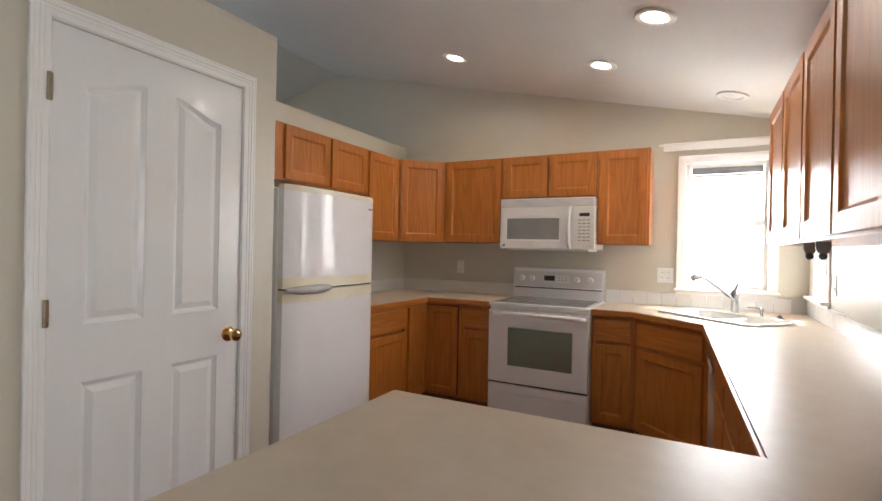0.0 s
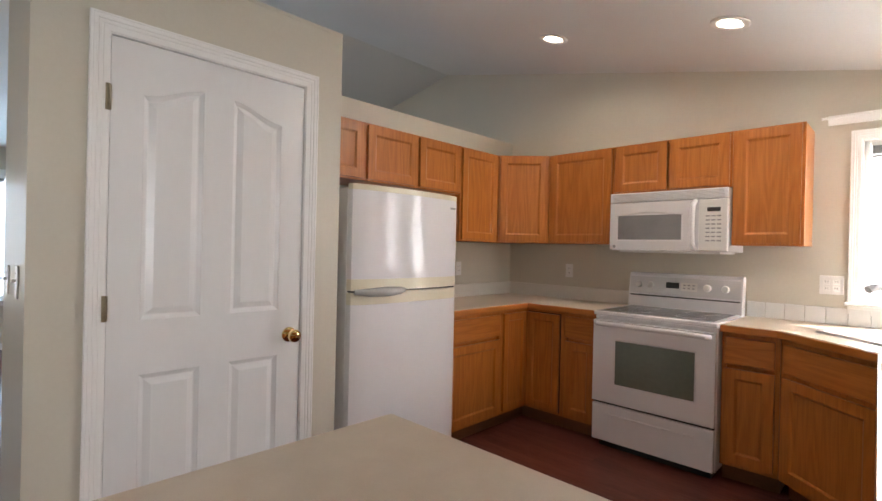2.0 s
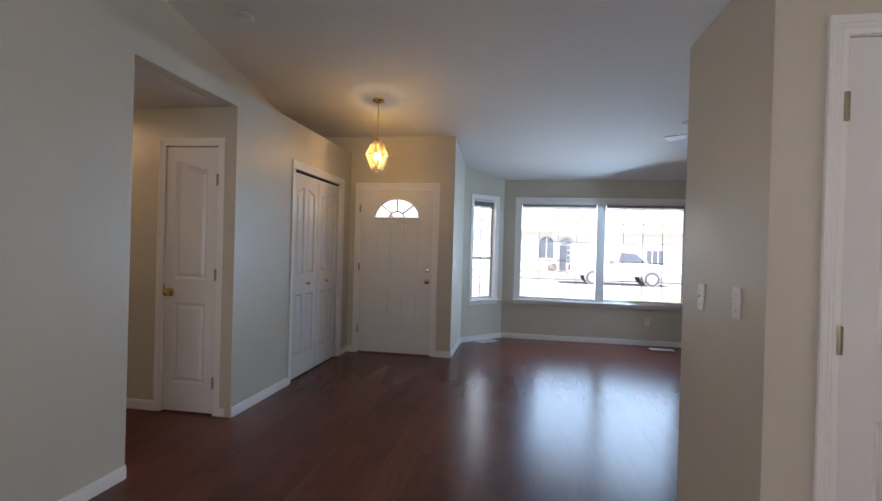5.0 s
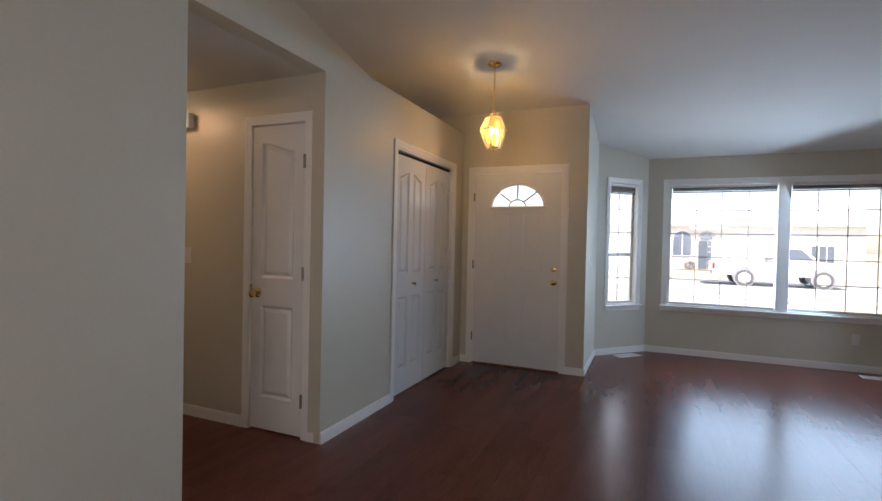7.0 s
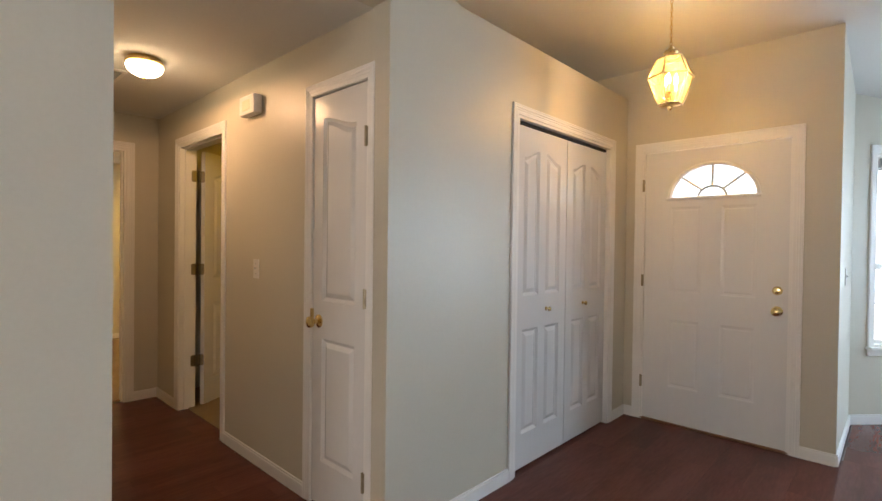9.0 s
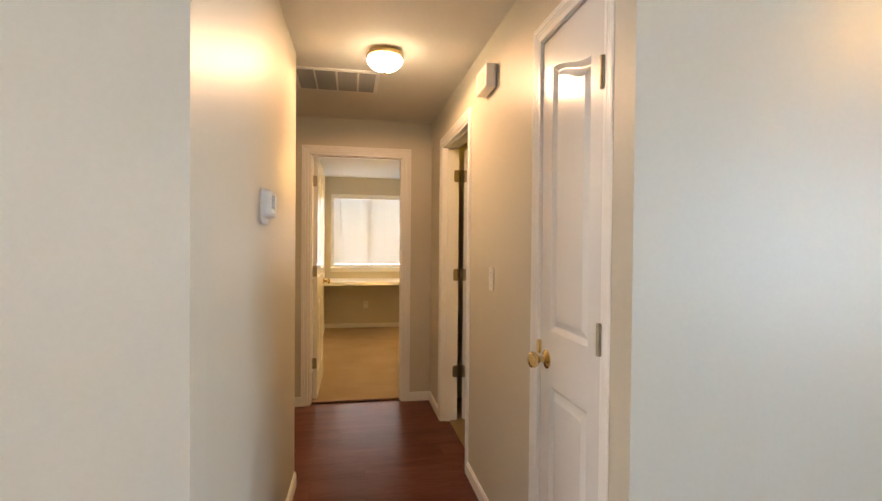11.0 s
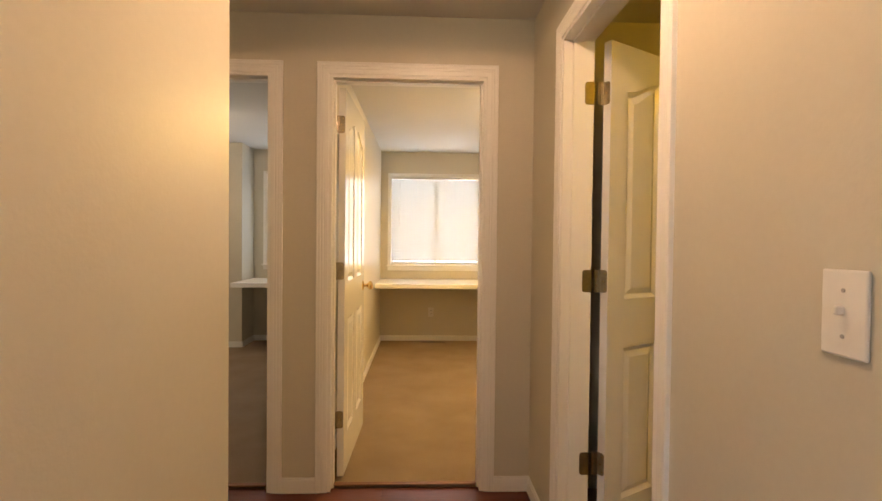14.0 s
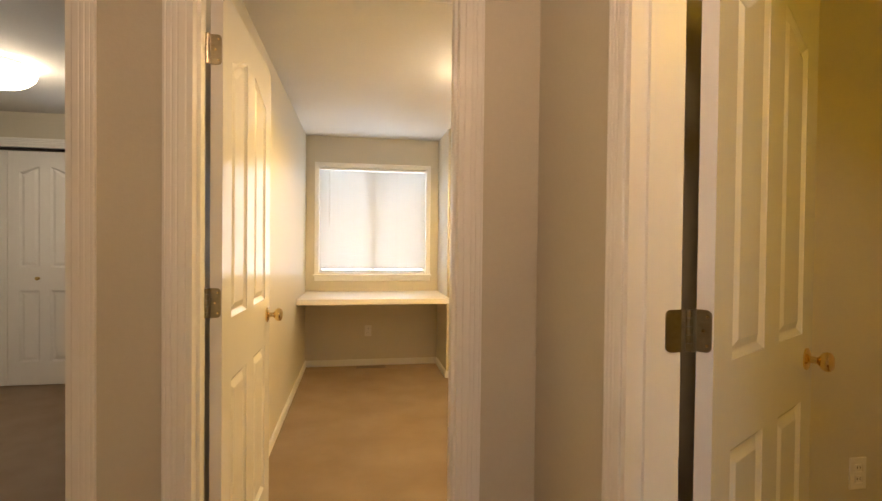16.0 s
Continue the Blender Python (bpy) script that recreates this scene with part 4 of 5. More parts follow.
base(pose(0.885, 1.262, 0, 0, 0, 180), 0.80, [("drawer", 0.02, 0.39, 0.69, 0.845), ("drawer", 0.41, 0.78, 0.69, 0.845), ("door", 0.02, 0.39, 0.125, 0.665), ("door", 0.41, 0.78, 0.125, 0.665)], "honey oak peninsula base cabinet", depth=0.60)
solo("peninsula_panel", box(0.885, XE - 0.005, 0.655, 1.262, 0.001, 0.873), OAK, "plain honey oak panel closing the peninsula against the wall", "cabinet panel")

# worktops with oak edging
CT0, CT1 = 0.877, 0.915


def worktop(pts, label, open_edges, hole=None):
    root = thing("worktop", Matrix(), label, "worktop", "laminate worktops")
    bm = bm_new()
    if hole:
        outer = [bm.verts.new((x, y, CT1)) for x, y in pts]
        inner = [bm.verts.new((x, y, CT1)) for x, y in hole]
        es = [bm.edges.new((r[i], r[(i + 1) % len(r)])) for r in (outer, inner) for i in range(len(r))]
        bmesh.ops.triangle_fill(bm, use_beauty=True, use_dissolve=False, edges=es)
        lo = [bm.verts.new((x, y, CT0)) for x, y in pts]
        for i in range(len(pts)):
            bm.faces.new((outer[i], outer[(i + 1) % len(pts)], lo[(i + 1) % len(pts)], lo[i]))
        lo2 = [bm.verts.new((x, y, CT0)) for x, y in hole]
        for i in range(len(hole)):
            bm.faces.new((inner[i], inner[(i + 1) % len(hole)], lo2[(i + 1) % len(hole)], lo2[i]))
        bmesh.ops.recalc_face_normals(bm, faces=bm.faces[:])
    else:
        prism(bm, pts, CT0, CT1)
    part("top", bm, LAMINATE, root)
    for p, q in open_edges:
        p, q = Vector((*p, 0)), Vector((*q, 0))
        d = q - p
        e = part("edging", box(-0.004, d.length + 0.004, 0.0005, 0.014, CT0 - 0.004, CT1 - 0.003, 0.003), OAKH, root, "honey oak front edging")
        e.matrix_basis = Matrix.Translation(p) @ pose(0, 0, 0, 0, 0, math.degrees(math.atan2(d.y, d.x)))
    return root


FY, FX = 3.690, -1.212
worktop([(-1.82, 2.76), (FX, 2.76), (FX, FY), (-0.638, FY), (-0.638, YB), (-1.82, YB)], "beige laminate worktop round the corner with oak edging", [((FX, FY), (FX, 2.76)), ((-0.638, FY), (FX, FY))])
SC, SA = Vector((0.955, 3.755)), math.atan2(b.y - a.y, b.x - a.x)
ux, uy = Vector((math.cos(SA), math.sin(SA))), Vector((-math.sin(SA), math.cos(SA)))


def sink_pts(hw, hd, cut):
    loc = [(-hw + cut, -hd), (hw - cut, -hd), (hw, -hd + cut), (hw, hd - cut), (hw - cut, hd), (-hw + cut, hd), (-hw, hd - cut), (-hw, -hd + cut)]
    return [tuple(SC + ux * x + uy * y) for x, y in loc]


worktop([(0.136, FY), (0.415, FY), (0.842, 3.305), (0.925, 1.283), (0.046, 1.283), (0.046, 0.565), (XE, 0.565), (XE, YB), (0.136, YB)],
        "long beige laminate worktop with the sink and peninsula, oak edging", [((0.415, FY), (0.136, FY)), ((0.842, 3.305), (0.415, FY)), ((0.925, 1.283), (0.842, 3.305))], sink_pts(0.355, 0.225, 0.05))
# the peninsula's edge is finished in the same laminate
solo("worktop_edge", cube(cube(bm_new(), 0.038, 0.0455, 0.565, 1.289, CT0 - 0.004, CT1 - 0.0015, 0.002), 0.046, 0.923, 1.2835, 1.289, CT0 - 0.004, CT1 - 0.0015, 0.002), LAMINATE, "beige laminate edge band of the peninsula worktop", "edge band")

# upstands
solo("upstand", cube(cube(bm_new(), -1.82, -1.80, 2.76, YB, CT1, 1.022, 0.002), -1.7995, -0.64, YB - 0.02, YB, CT1, 1.022, 0.002), SPLASH, "pale laminate upstand behind the worktop", "upstand")
splash = thing("tile_upstand", Matrix(), "single row of white glazed tiles behind the sink worktop", "tiles")
part("bed", cube(cube(bm_new(), 0.136, XE, YB - 0.008, YB, CT1, 1.018), XE - 0.008, XE, 0.565, YB - 0.0085, CT1, 1.018), GROUT, splash)
me = None
n = 0
for i in range(13):
    x0 = 0.139 + i * 0.1035
    if x0 + 0.1 > XE - 0.01:
        break
    ob = part("tile", box(0, 0.1005, 0, 0.007, 0, 0.100, 0.0018), TILE, splash) if me is None else new("tile", me)
    me = ob.data
    ob.parent = splash
    ob.matrix_basis = pose(x0, YB - 0.0145, CT1 + 0.001)
for i in range(36):
    y0 = YB - 0.012 - i * 0.1035
    if y0 < 0.65:
        break
    ob = new("tile", me)
    ob.parent = splash
    ob.matrix_basis = pose(XE - 0.0145, y0, CT1 + 0.001, 0, 0, -90)

# sink
sk = thing("sink", Matrix(), "white double-bowl corner sink set in the worktop", "sink")
bm = bm_new()
loops = []
for hw, hd, cut, z in ((0.375, 0.245, 0.06, CT1 + 0.001), (0.372, 0.242, 0.06, CT1 + 0.012), (0.345, 0.215, 0.06, CT1 + 0.013), (0.335, 0.205, 0.06, CT1 + 0.004), (0.320, 0.19, 0.06, CT1 - 0.14), (0.28, 0.15, 0.05, CT1 - 0.16)):
    loops.append([bm.verts.new((x, y, z)) for x, y in sink_pts(hw, hd, cut)])
for p, q in zip(loops, loops[1:]):
    for i in range(8):
        bm.faces.new((p[i], p[(i + 1) % 8], q[(i + 1) % 8], q[i]))
bm.faces.new(loops[-1])
bmesh.ops.recalc_face_normals(bm, faces=bm.faces[:])
part("basin", bm, PORCELAIN, sk, "", False)
dv = part("divider", box(-0.012, 0.012, -0.195, 0.195, CT1 - 0.158, CT1 - 0.01, 0.008, 2), PORCELAIN, sk)
dv.matrix_basis = Matrix.Translation((*SC, 0)) @ pose(0, 0, 0, 0, 0, math.degrees(SA))
for s in (-0.16, 0.16):
    c = SC + ux * s
    part("drain", lathe(bm_new(), [(0.042, 0), (0.040, 0.003), (0.02, 0.001)], Matrix.Translation((*c, CT1 - 0.1595)), 16), CHROME, sk)
# faucet
fc = SC + uy * 0.265 - ux * 0.15
ft = thing("faucet", Matrix.Translation((*fc, CT1)) @ pose(0, 0, 0, 0, 0, math.degrees(SA)), "chrome single-lever pull-out kitchen faucet behind the sink", "faucet")
part("body", lathe(bm_new(), [(0.032, 0.0), (0.030, 0.008), (0.024, 0.014), (0.023, 0.10), (0.026, 0.13), (0.024, 0.155), (0.012, 0.17)], None, 18), CHROME, ft, "", True)
part("spout", tube(bm_new(), [(0, -0.01, 0.09), (-0.01, -0.08, 0.145), (-0.015, -0.17, 0.200), (-0.02, -0.25, 0.243), (-0.024, -0.29, 0.256)], [0.014, 0.0125, 0.0125, 0.015, 0.017], 12), CHROME, ft, "", True)
part("spray_head", tube(bm_new(), [(-0.024, -0.29, 0.256), (-0.026, -0.325, 0.254), (-0.028, -0.352, 0.240)], [0.018, 0.022, 0.021], 12), GREY, ft, "grey spray head", True)
part("lever", tube(bm_new(), [(0, 0, 0.16), (0.005, 0.01, 0.19), (0.01, 0.02, 0.215)], [0.012, 0.009, 0.006], 10), CHROME, ft, "", True)
sp = SC + uy * 0.262 + ux * 0.05
so = thing("soap_dispenser", Matrix.Translation((*sp, CT1)) @ pose(0, 0, 0, 0, 0, math.degrees(SA)), "small chrome soap pump behind the sink", "soap dispenser")
part("base", lathe(bm_new(), [(0.018, 0), (0.016, 0.008), (0.010, 0.012), (0.009, 0.04), (0.013, 0.045), (0.013, 0.06), (0.006, 0.064)], None, 14), CHROME, so, "", True)
part("nozzle", tube(bm_new(), [(0, 0, 0.055), (-0.03, -0.03, 0.062), (-0.06, -0.06, 0.060)], [0.006, 0.005, 0.004], 8), CHROME, so, "", True)
sp = SC + uy * 0.262 + ux * 0.17
solo("sink_stopper", lathe(bm_new(), [(0.028, 0), (0.030, 0.008), (0.022, 0.014), (0.012, 0.02), (0.012, 0.028), (0.004, 0.03)], Matrix.Translation((*sp, CT1)), 16), BLACK, "small dark rubber stopper on the worktop", "stopper", smooth=True)

# range
rg = thing("range", pose(-0.627, 3.66, 0), "white electric range with a ceramic cooktop and oven window", "range")
W = 0.755
part("body", box(0, W, 0.002, 0.61, 0.05, 0.893, 0.004), ENAMEL, rg)
part("foot", box(0.03, W - 0.03, 0.03, 0.55, 0.001, 0.05), BLACK, rg)
part("cooktop_rim", box(-0.003, W + 0.003, -0.028, 0.60, 0.8935, 0.921, 0.007, 2), ENAMEL, rg)
part("cooktop", box(0.035, W - 0.035, 0.03, 0.53, 0.9212, 0.9235, 0.001), GLASSTOP, rg, "grey ceramic glass cooktop")
for cx, cy, r in ((0.2, 0.16, 0.10), (0.555, 0.16, 0.085), (0.2, 0.40, 0.075), (0.555, 0.40, 0.10)):
    part("burner_ring", tube(bm_new(), [(cx + r * math.cos(2 * math.pi * i / 32), cy + r * math.sin(2 * math.pi * i / 32), 0.9236) for i in range(33)], 0.0012, 6), GREY, rg, "printed burner ring")
dr = part("oven_door", leaf(W - 0.006, 0.545, 0.036, [(0.150, W - 0.105, 0.122, 0.425)], ((0.004, 0.002), (0.008, 0.003)), both=False), ENAMEL, rg)
dr.matrix_basis = pose(0.003, -0.036, 0.318)
gl = part("oven_window", box(0.158, W - 0.113, -0.0345, -0.0325, 0.448, 0.735), OVENGLASS, rg, "dark reflective oven window")
part("door_handle", tube(bm_new(), [(0.03, -0.04, 0.838), (0.05, -0.072, 0.842), (0.20, -0.080, 0.845), (W - 0.20, -0.080, 0.845), (W - 0.05, -0.072, 0.842), (W - 0.03, -0.04, 0.838)], 0.015, 12), ENAMEL, rg, "", True)
part("drawer", box(0.003, W - 0.003, -0.034, 0.0, 0.055, 0.302, 0.007, 2), ENAMEL, rg)
part("drawer_grip", box(0.10, W - 0.10, -0.040, -0.0345, 0.232, 0.246, 0.003), ENAMEL, rg)
# Black filler stands for the shade between the oven door and the drawer.
part("gap", box(0.004, W - 0.004, -0.020, -0.001, 0.303, 0.317), BLACK, rg)
bm = bm_new()
pr = [(0.52, 0.9215), (0.615, 0.9215), (0.615, 1.165), (0.585, 1.175), (0.560, 1.172), (0.545, 1.155), (0.528, 1.02)]
lo = [bm.verts.new((0.0, y, z)) for y, z in pr]
hi = [bm.verts.new((W, y, z)) for y, z in pr]
bm.faces.new(lo), bm.faces.new(hi[::-1])
for i in range(len(pr)):
    bm.faces.new((lo[i], hi[i], hi[(i + 1) % len(pr)], lo[(i + 1) % len(pr)]))
bmesh.ops.recalc_face_normals(bm, faces=bm.faces[:])
part("backguard", bm, ENAMEL, rg)
# Black strip draws the shade of the seam below the control panel.
part("gap", box(0.012, W - 0.012, 0.5235, 0.529, 1.003, 1.011), BLACK, rg)
tilt = pose(0, 0.534, 1.085, -7.5)
cp = part("control_panel", box(0.010, W - 0.010, -0.0015, 0.001, -0.062, 0.060), mat("grey_enamel", (0.66, 0.66, 0.66), (0.70, 0.70, 0.70), 0.22, 3, 60), rg, "light grey control panel")
cp.matrix_basis = tilt.copy()
for x in (0.075, 0.165, 0.545, 0.655):
    k = part("knob", lathe(bm_new(), [(0.024, 0), (0.024, 0.012), (0.020, 0.022), (0.008, 0.024)], pose(0, 0, 0, 90), 18), PLASTIC, rg, "", True)
    k.matrix_basis = tilt @ pose(x, 0, 0)
dsp = part("display", box(-0.045, 0.045, -0.003, 0.001, -0.02, 0.022), BLACK, rg, "dark clock display")
dsp.matrix_basis = tilt @ pose(0.315, 0, 0.005)
pnl = part("button_panel", box(-0.055, 0.055, -0.002, 0.001, -0.03, 0.03), PLASTIC, rg)
pnl.matrix_basis = tilt @ pose(0.425, 0, 0.0)
for i in range(6):
    q = part("button", box(-0.007, 0.007, -0.0045, -0.002, -0.004, 0.004), GREY, rg)
    q.matrix_basis = tilt @ pose(0.395 + 0.03 * (i % 3), 0, 0.012 - 0.022 * (i // 3))

# microwave
mw = thing("microwave", pose(-0.648, 3.885, 0), "white over-the-range microwave under the wall cabinets", "microwave")
W = 0.756
part("body", box(0, W, 0.03, 0.385, 1.335, 1.738, 0.004), ENAMEL, mw)
bm = bm_new()
cube(bm, 0, W, -0.002, 0.03, 1.672, 1.738, 0.004)
part("grille", bm, ENAMEL, mw)
for i in range(6):
    part("slot", box(0.02, W - 0.02, -0.0035, -0.0015, 1.680 + i * 0.0085, 1.6825 + i * 0.0085), GREY, mw)
md = part("door", leaf(0.555, 0.328, 0.032, [(0.045, 0.495, 0.060, 0.262, 0.02, "mid", 12)], ((0.006, 0.003), (0.010, 0.004)), both=False), ENAMEL, mw)
md.matrix_basis = pose(0.002, -0.002, 1.340)
part("window", box(0.060, 0.485, 0.0004, 0.0018, 1.412, 1.580), MWGLASS, mw, "grey screened window")
part("handle", tube(bm_new(), [(0.570, -0.004, 1.350), (0.566, -0.038, 1.385), (0.562, -0.044, 1.50), (0.566, -0.038, 1.63), (0.570, -0.004, 1.662)], 0.015, 12), ENAMEL, mw, "", True)
part("control_panel", box(0.590, W - 0.001, -0.002, 0.03, 1.340, 1.669, 0.004), PLASTIC, mw)
part("display", box(0.640, 0.715, -0.0035, -0.0015, 1.590, 1.616), BLACK, mw, "dark clock display")
for i in range(21):
    part("button", box(0.632 + 0.032 * (i % 3), 0.656 + 0.032 * (i % 3), -0.0032, -0.0018, 1.558 - 0.026 * (i // 3), 1.566 - 0.026 * (i // 3)), GREY, mw)
part("badge", lathe(bm_new(), [(0.012, 0), (0.012, 0.001)], Matrix.Translation((0.035, -0.0025, 1.362)) @ pose(0, 0, 0, 90), 16), GREY, mw)
part("vent_lip", box(0.05, W - 0.05, 0.05, 0.38, 1.322, 1.3345), PLASTIC, mw)

# refrigerator
fr = thing("refrigerator", pose(-1.075, 1.965, 0, 0, 0, 90), "white top-freezer refrigerator with yellowed trim and a bowed front", "refrigerator")
W = 0.775
part("cabinet", box(0.004, W - 0.004, 0.075, 0.715, 0.02, 1.622, 0.006), ENAMEL, fr)


def bowed(z0, z1, t0=0.014, n=14):
    """A bowed door front, rounded at its side edges."""
    pts = []
    for i in range(n + 1):
        u = i / n
        pts.append((W * u, t0 - 0.026 * (1 - (2 * u - 1) ** 2) + (0.016 if i in (0, n) else 0)))
    pts += [(W, 0.070), (0.0, 0.070)]
    return prism(bm_new(), pts, z0, z1)


part("freezer_door", bowed(1.150, 1.610), ENAMEL, fr, "", True)
part("fridge_door", bowed(0.07, 1.018), ENAMEL, fr, "", True)
part("trim_strip", bowed(1.0905, 1.1495), CREAM, fr, "yellowed plastic trim under the freezer door", True)
part("trim_strip", bowed(1.0185, 1.080), CREAM, fr, "yellowed plastic trim above the refrigerator door", True)
part("top_cap", bowed(1.6105, 1.640), CREAM, fr, "yellowed plastic cap over the freezer door", True)
# Black filler gives the shaded line between the two trim strips.
part("gap", box(0.01, W - 0.01, 0.03, 0.074, 1.0802, 1.0903), BLACK, fr)
part("seal", box(0.012, W - 0.012, 0.0702, 0.0748, 0.08, 1.60), GREY, fr)
bm = bm_new()
tube(bm, [(0.010, 0.012, 1.085), (0.08, -0.022, 1.083), (0.19, -0.034, 1.085), (0.28, -0.026, 1.087), (0.33, -0.010, 1.087)], [0.012, 0.022, 0.026, 0.02, 0.010], 12)
part("handle", bm, mat("handle_plastic", (0.50, 0.50, 0.48), (0.56, 0.56, 0.53), 0.25, 6, 60), fr, "grey moulded handle lip", True)
part("badge", box(W - 0.085, W - 0.045, -0.0035, -0.001, 1.555, 1.566), GREY, fr)
part("grille", box(0.02, W - 0.02, 0.05, 0.075, 0.001, 0.068), GREY, fr)

# curtain rail over the sink window
rail = thing("window_valance", pose(0.545, YB, 0), "white curtain rail valance over the kitchen window", "valance")
part("board", box(0.0, 0.86, -0.055, -0.045, 2.105, 2.165, 0.003), TRIM, rail)
part("return", box(0.0, 0.01, -0.0445, -0.001, 2.118, 2.150), TRIM, rail)
part("rod", tube(bm_new(), [(-0.03, -0.06, 2.150), (0.20, -0.060, 2.150)], 0.008, 8), TRIM, rail)
# towel bracket under the east cabinets
for y in (2.50, 2.27):
    br = thing("paper_towel_bracket", pose(1.185, y, 1.3715), "grey paper towel bracket under the wall cabinet", "bracket", "towel brackets")
    part("arm", prism(bm_new(), [(-0.028, 0.0), (0.028, 0.0), (0.028, -0.03), (0.018, -0.052), (0.0, -0.060), (-0.018, -0.052), (-0.028, -0.03)], -0.004, 0.004), GREY, br).matrix_basis = pose(0, 0, 0, 90) @ Matrix.Scale(0.8, 4)
    part("knob", lathe(bm_new(), [(0.010, -0.012), (0.014, 0), (0.010, 0.012)], Matrix.Translation((0.0, 0.0, -0.052)) @ pose(0, 0, 0, 90), 14), BLACK, br, "black end knob", True)

# ---------------------------------------------------------------- lamps and fittings
GLOW = emitter("lit_lamp", (1.0, 0.90, 0.72), 14.0)
GLOW_WARM = emitter("lit_diffuser", (1.0, 0.80, 0.52), 5.0)
GLOW_SOFT = emitter("lit_wide_diffuser", (1.0, 0.84, 0.60), 2.4)
GLOW_YELLOW = emitter("lit_yellow_diffuser", (1.0, 0.60, 0.06), 2.0)
FLAME = emitter("lit_flame_bulb", (1.0, 0.72, 0.34), 30.0)
SLOPE = math.degrees(math.atan(0.226))


def can_light(x, y, lit):
    root = thing("recessed_light", Matrix.Translation((x, y, vault(x) - 0.001)) @ pose(0, 0, 0, 0, SLOPE, 0), "lit recessed ceiling can light with a white trim ring" if lit else "unlit recessed ceiling can light with a white trim ring", "recessed light", "kitchen can lights")
    part("trim_ring", lathe(bm_new(), [(0.062, 0.0), (0.095, 0.0), (0.097, -0.006), (0.090, -0.011), (0.066, -0.008), (0.062, -0.002)], None, 28), PLASTIC, root, "", True)
    part("lamp", lathe(bm_new(), [(0.004, -0.012), (0.035, -0.010), (0.052, -0.004), (0.054, 0.0)], None, 24), GLOW if lit else PLASTIC, root, "", True)


can_light(-0.865, 3.42, True), can_light(0.223, 3.37, True), can_light(0.594, 2.63, True), can_light(0.976, 3.80, False)

# lantern over the entry
PX, PY = -4.30, -1.62
PZ = vault(PX)
lan = thing("pendant_lantern", Matrix.Translation((PX, PY, 0)), "lit brass and glass pendant lantern on a chain over the entry", "pendant lamp")
part("canopy", lathe(bm_new(), [(0.062, PZ + 0.012), (0.062, PZ - 0.006), (0.045, PZ - 0.020), (0.014, PZ - 0.030), (0.006, PZ - 0.036)], None, 20), BRASS, lan, "", True)
bm = bm_new()
z = PZ - 0.036
i = 0
while z > 2.475:
    n = 8
    ring = []
    for k in range(n + 1):
        c, d = 0.007 * math.cos(2 * math.pi * k / n), 0.016 * math.sin(2 * math.pi * k / n)
        ring.append((c, 0, z - 0.013 + d) if i % 2 else (0, c, z - 0.013 + d))
    tube(bm, ring, 0.0022, 6)
    z -= 0.024
    i += 1
part("chain", bm, BRASS, lan)
part("cap", lathe(bm_new(), [(0.006, 2.485), (0.018, 2.472), (0.012, 2.462), (0.034, 2.456), (0.040, 2.444), (0.034, 2.432), (0.046, 2.420)], None, 20), BRASS, lan, "", True)


def hexa(r, z):
    return [Vector((r * math.cos(math.pi * k / 3), r * math.sin(math.pi * k / 3), z)) for k in range(6)]


L0, L1, L2 = hexa(0.074, 2.412), hexa(0.124, 2.302), hexa(0.066, 2.148)
for p, q in ((L0, L1), (L1, L2)):
    for k in range(6):
        bm = bm_new()
        v = [p[k], p[(k + 1) % 6], q[(k + 1) % 6], q[k]]
        nrm = (v[1] - v[0]).cross(v[3] - v[0]).normalized() * 0.002
        a = [bm.verts.new(c) for c in v]
        b2 = [bm.verts.new(c + nrm) for c in v]
        bm.faces.new(a), bm.faces.new(b2[::-1])
        for j in range(4):
            bm.faces.new((a[j], b2[j], b2[(j + 1) % 4], a[(j + 1) % 4]))
        bmesh.ops.recalc_face_normals(bm, faces=bm.faces[:])
        part("glass_panel", bm, BEVEL_GLASS, lan)
bm = bm_new()
for k in range(6):
    tube(bm, [L0[k], L1[k]], 0.0042, 6), tube(bm, [L1[k], L2[k]], 0.0042, 6)
    for r in (L0, L1, L2):
        tube(bm, [r[k], r[(k + 1) % 6]], 0.0045, 6)
part("frame", bm, DULLBRASS, lan)
part("finial", lathe(bm_new(), [(0.064, 2.148), (0.050, 2.140), (0.016, 2.134), (0.014, 2.124), (0.004, 2.116)], None, 18), BRASS, lan, "", True)
part("stem", lathe(bm_new(), [(0.005, 2.15), (0.005, 2.21), (0.020, 2.215), (0.022, 2.222), (0.005, 2.226)], None, 12), BRASS, lan, "", True)
for k in range(3):
    c = Vector((0.03 * math.cos(2.1 * k), 0.03 * math.sin(2.1 * k), 0))
    part("candle", lathe(bm_new(), [(0.008, 2.222), (0.008, 2.262)], Matrix.Translation(c), 10), PLASTIC, lan)
    part("bulb", lathe(bm_new(), [(0.006, 2.262), (0.013, 2.278), (0.012, 2.292), (0.006, 2.312), (0.001, 2.325)], Matrix.Translation(c), 12), FLAME, lan, "lit flame-shaped bulb", True)


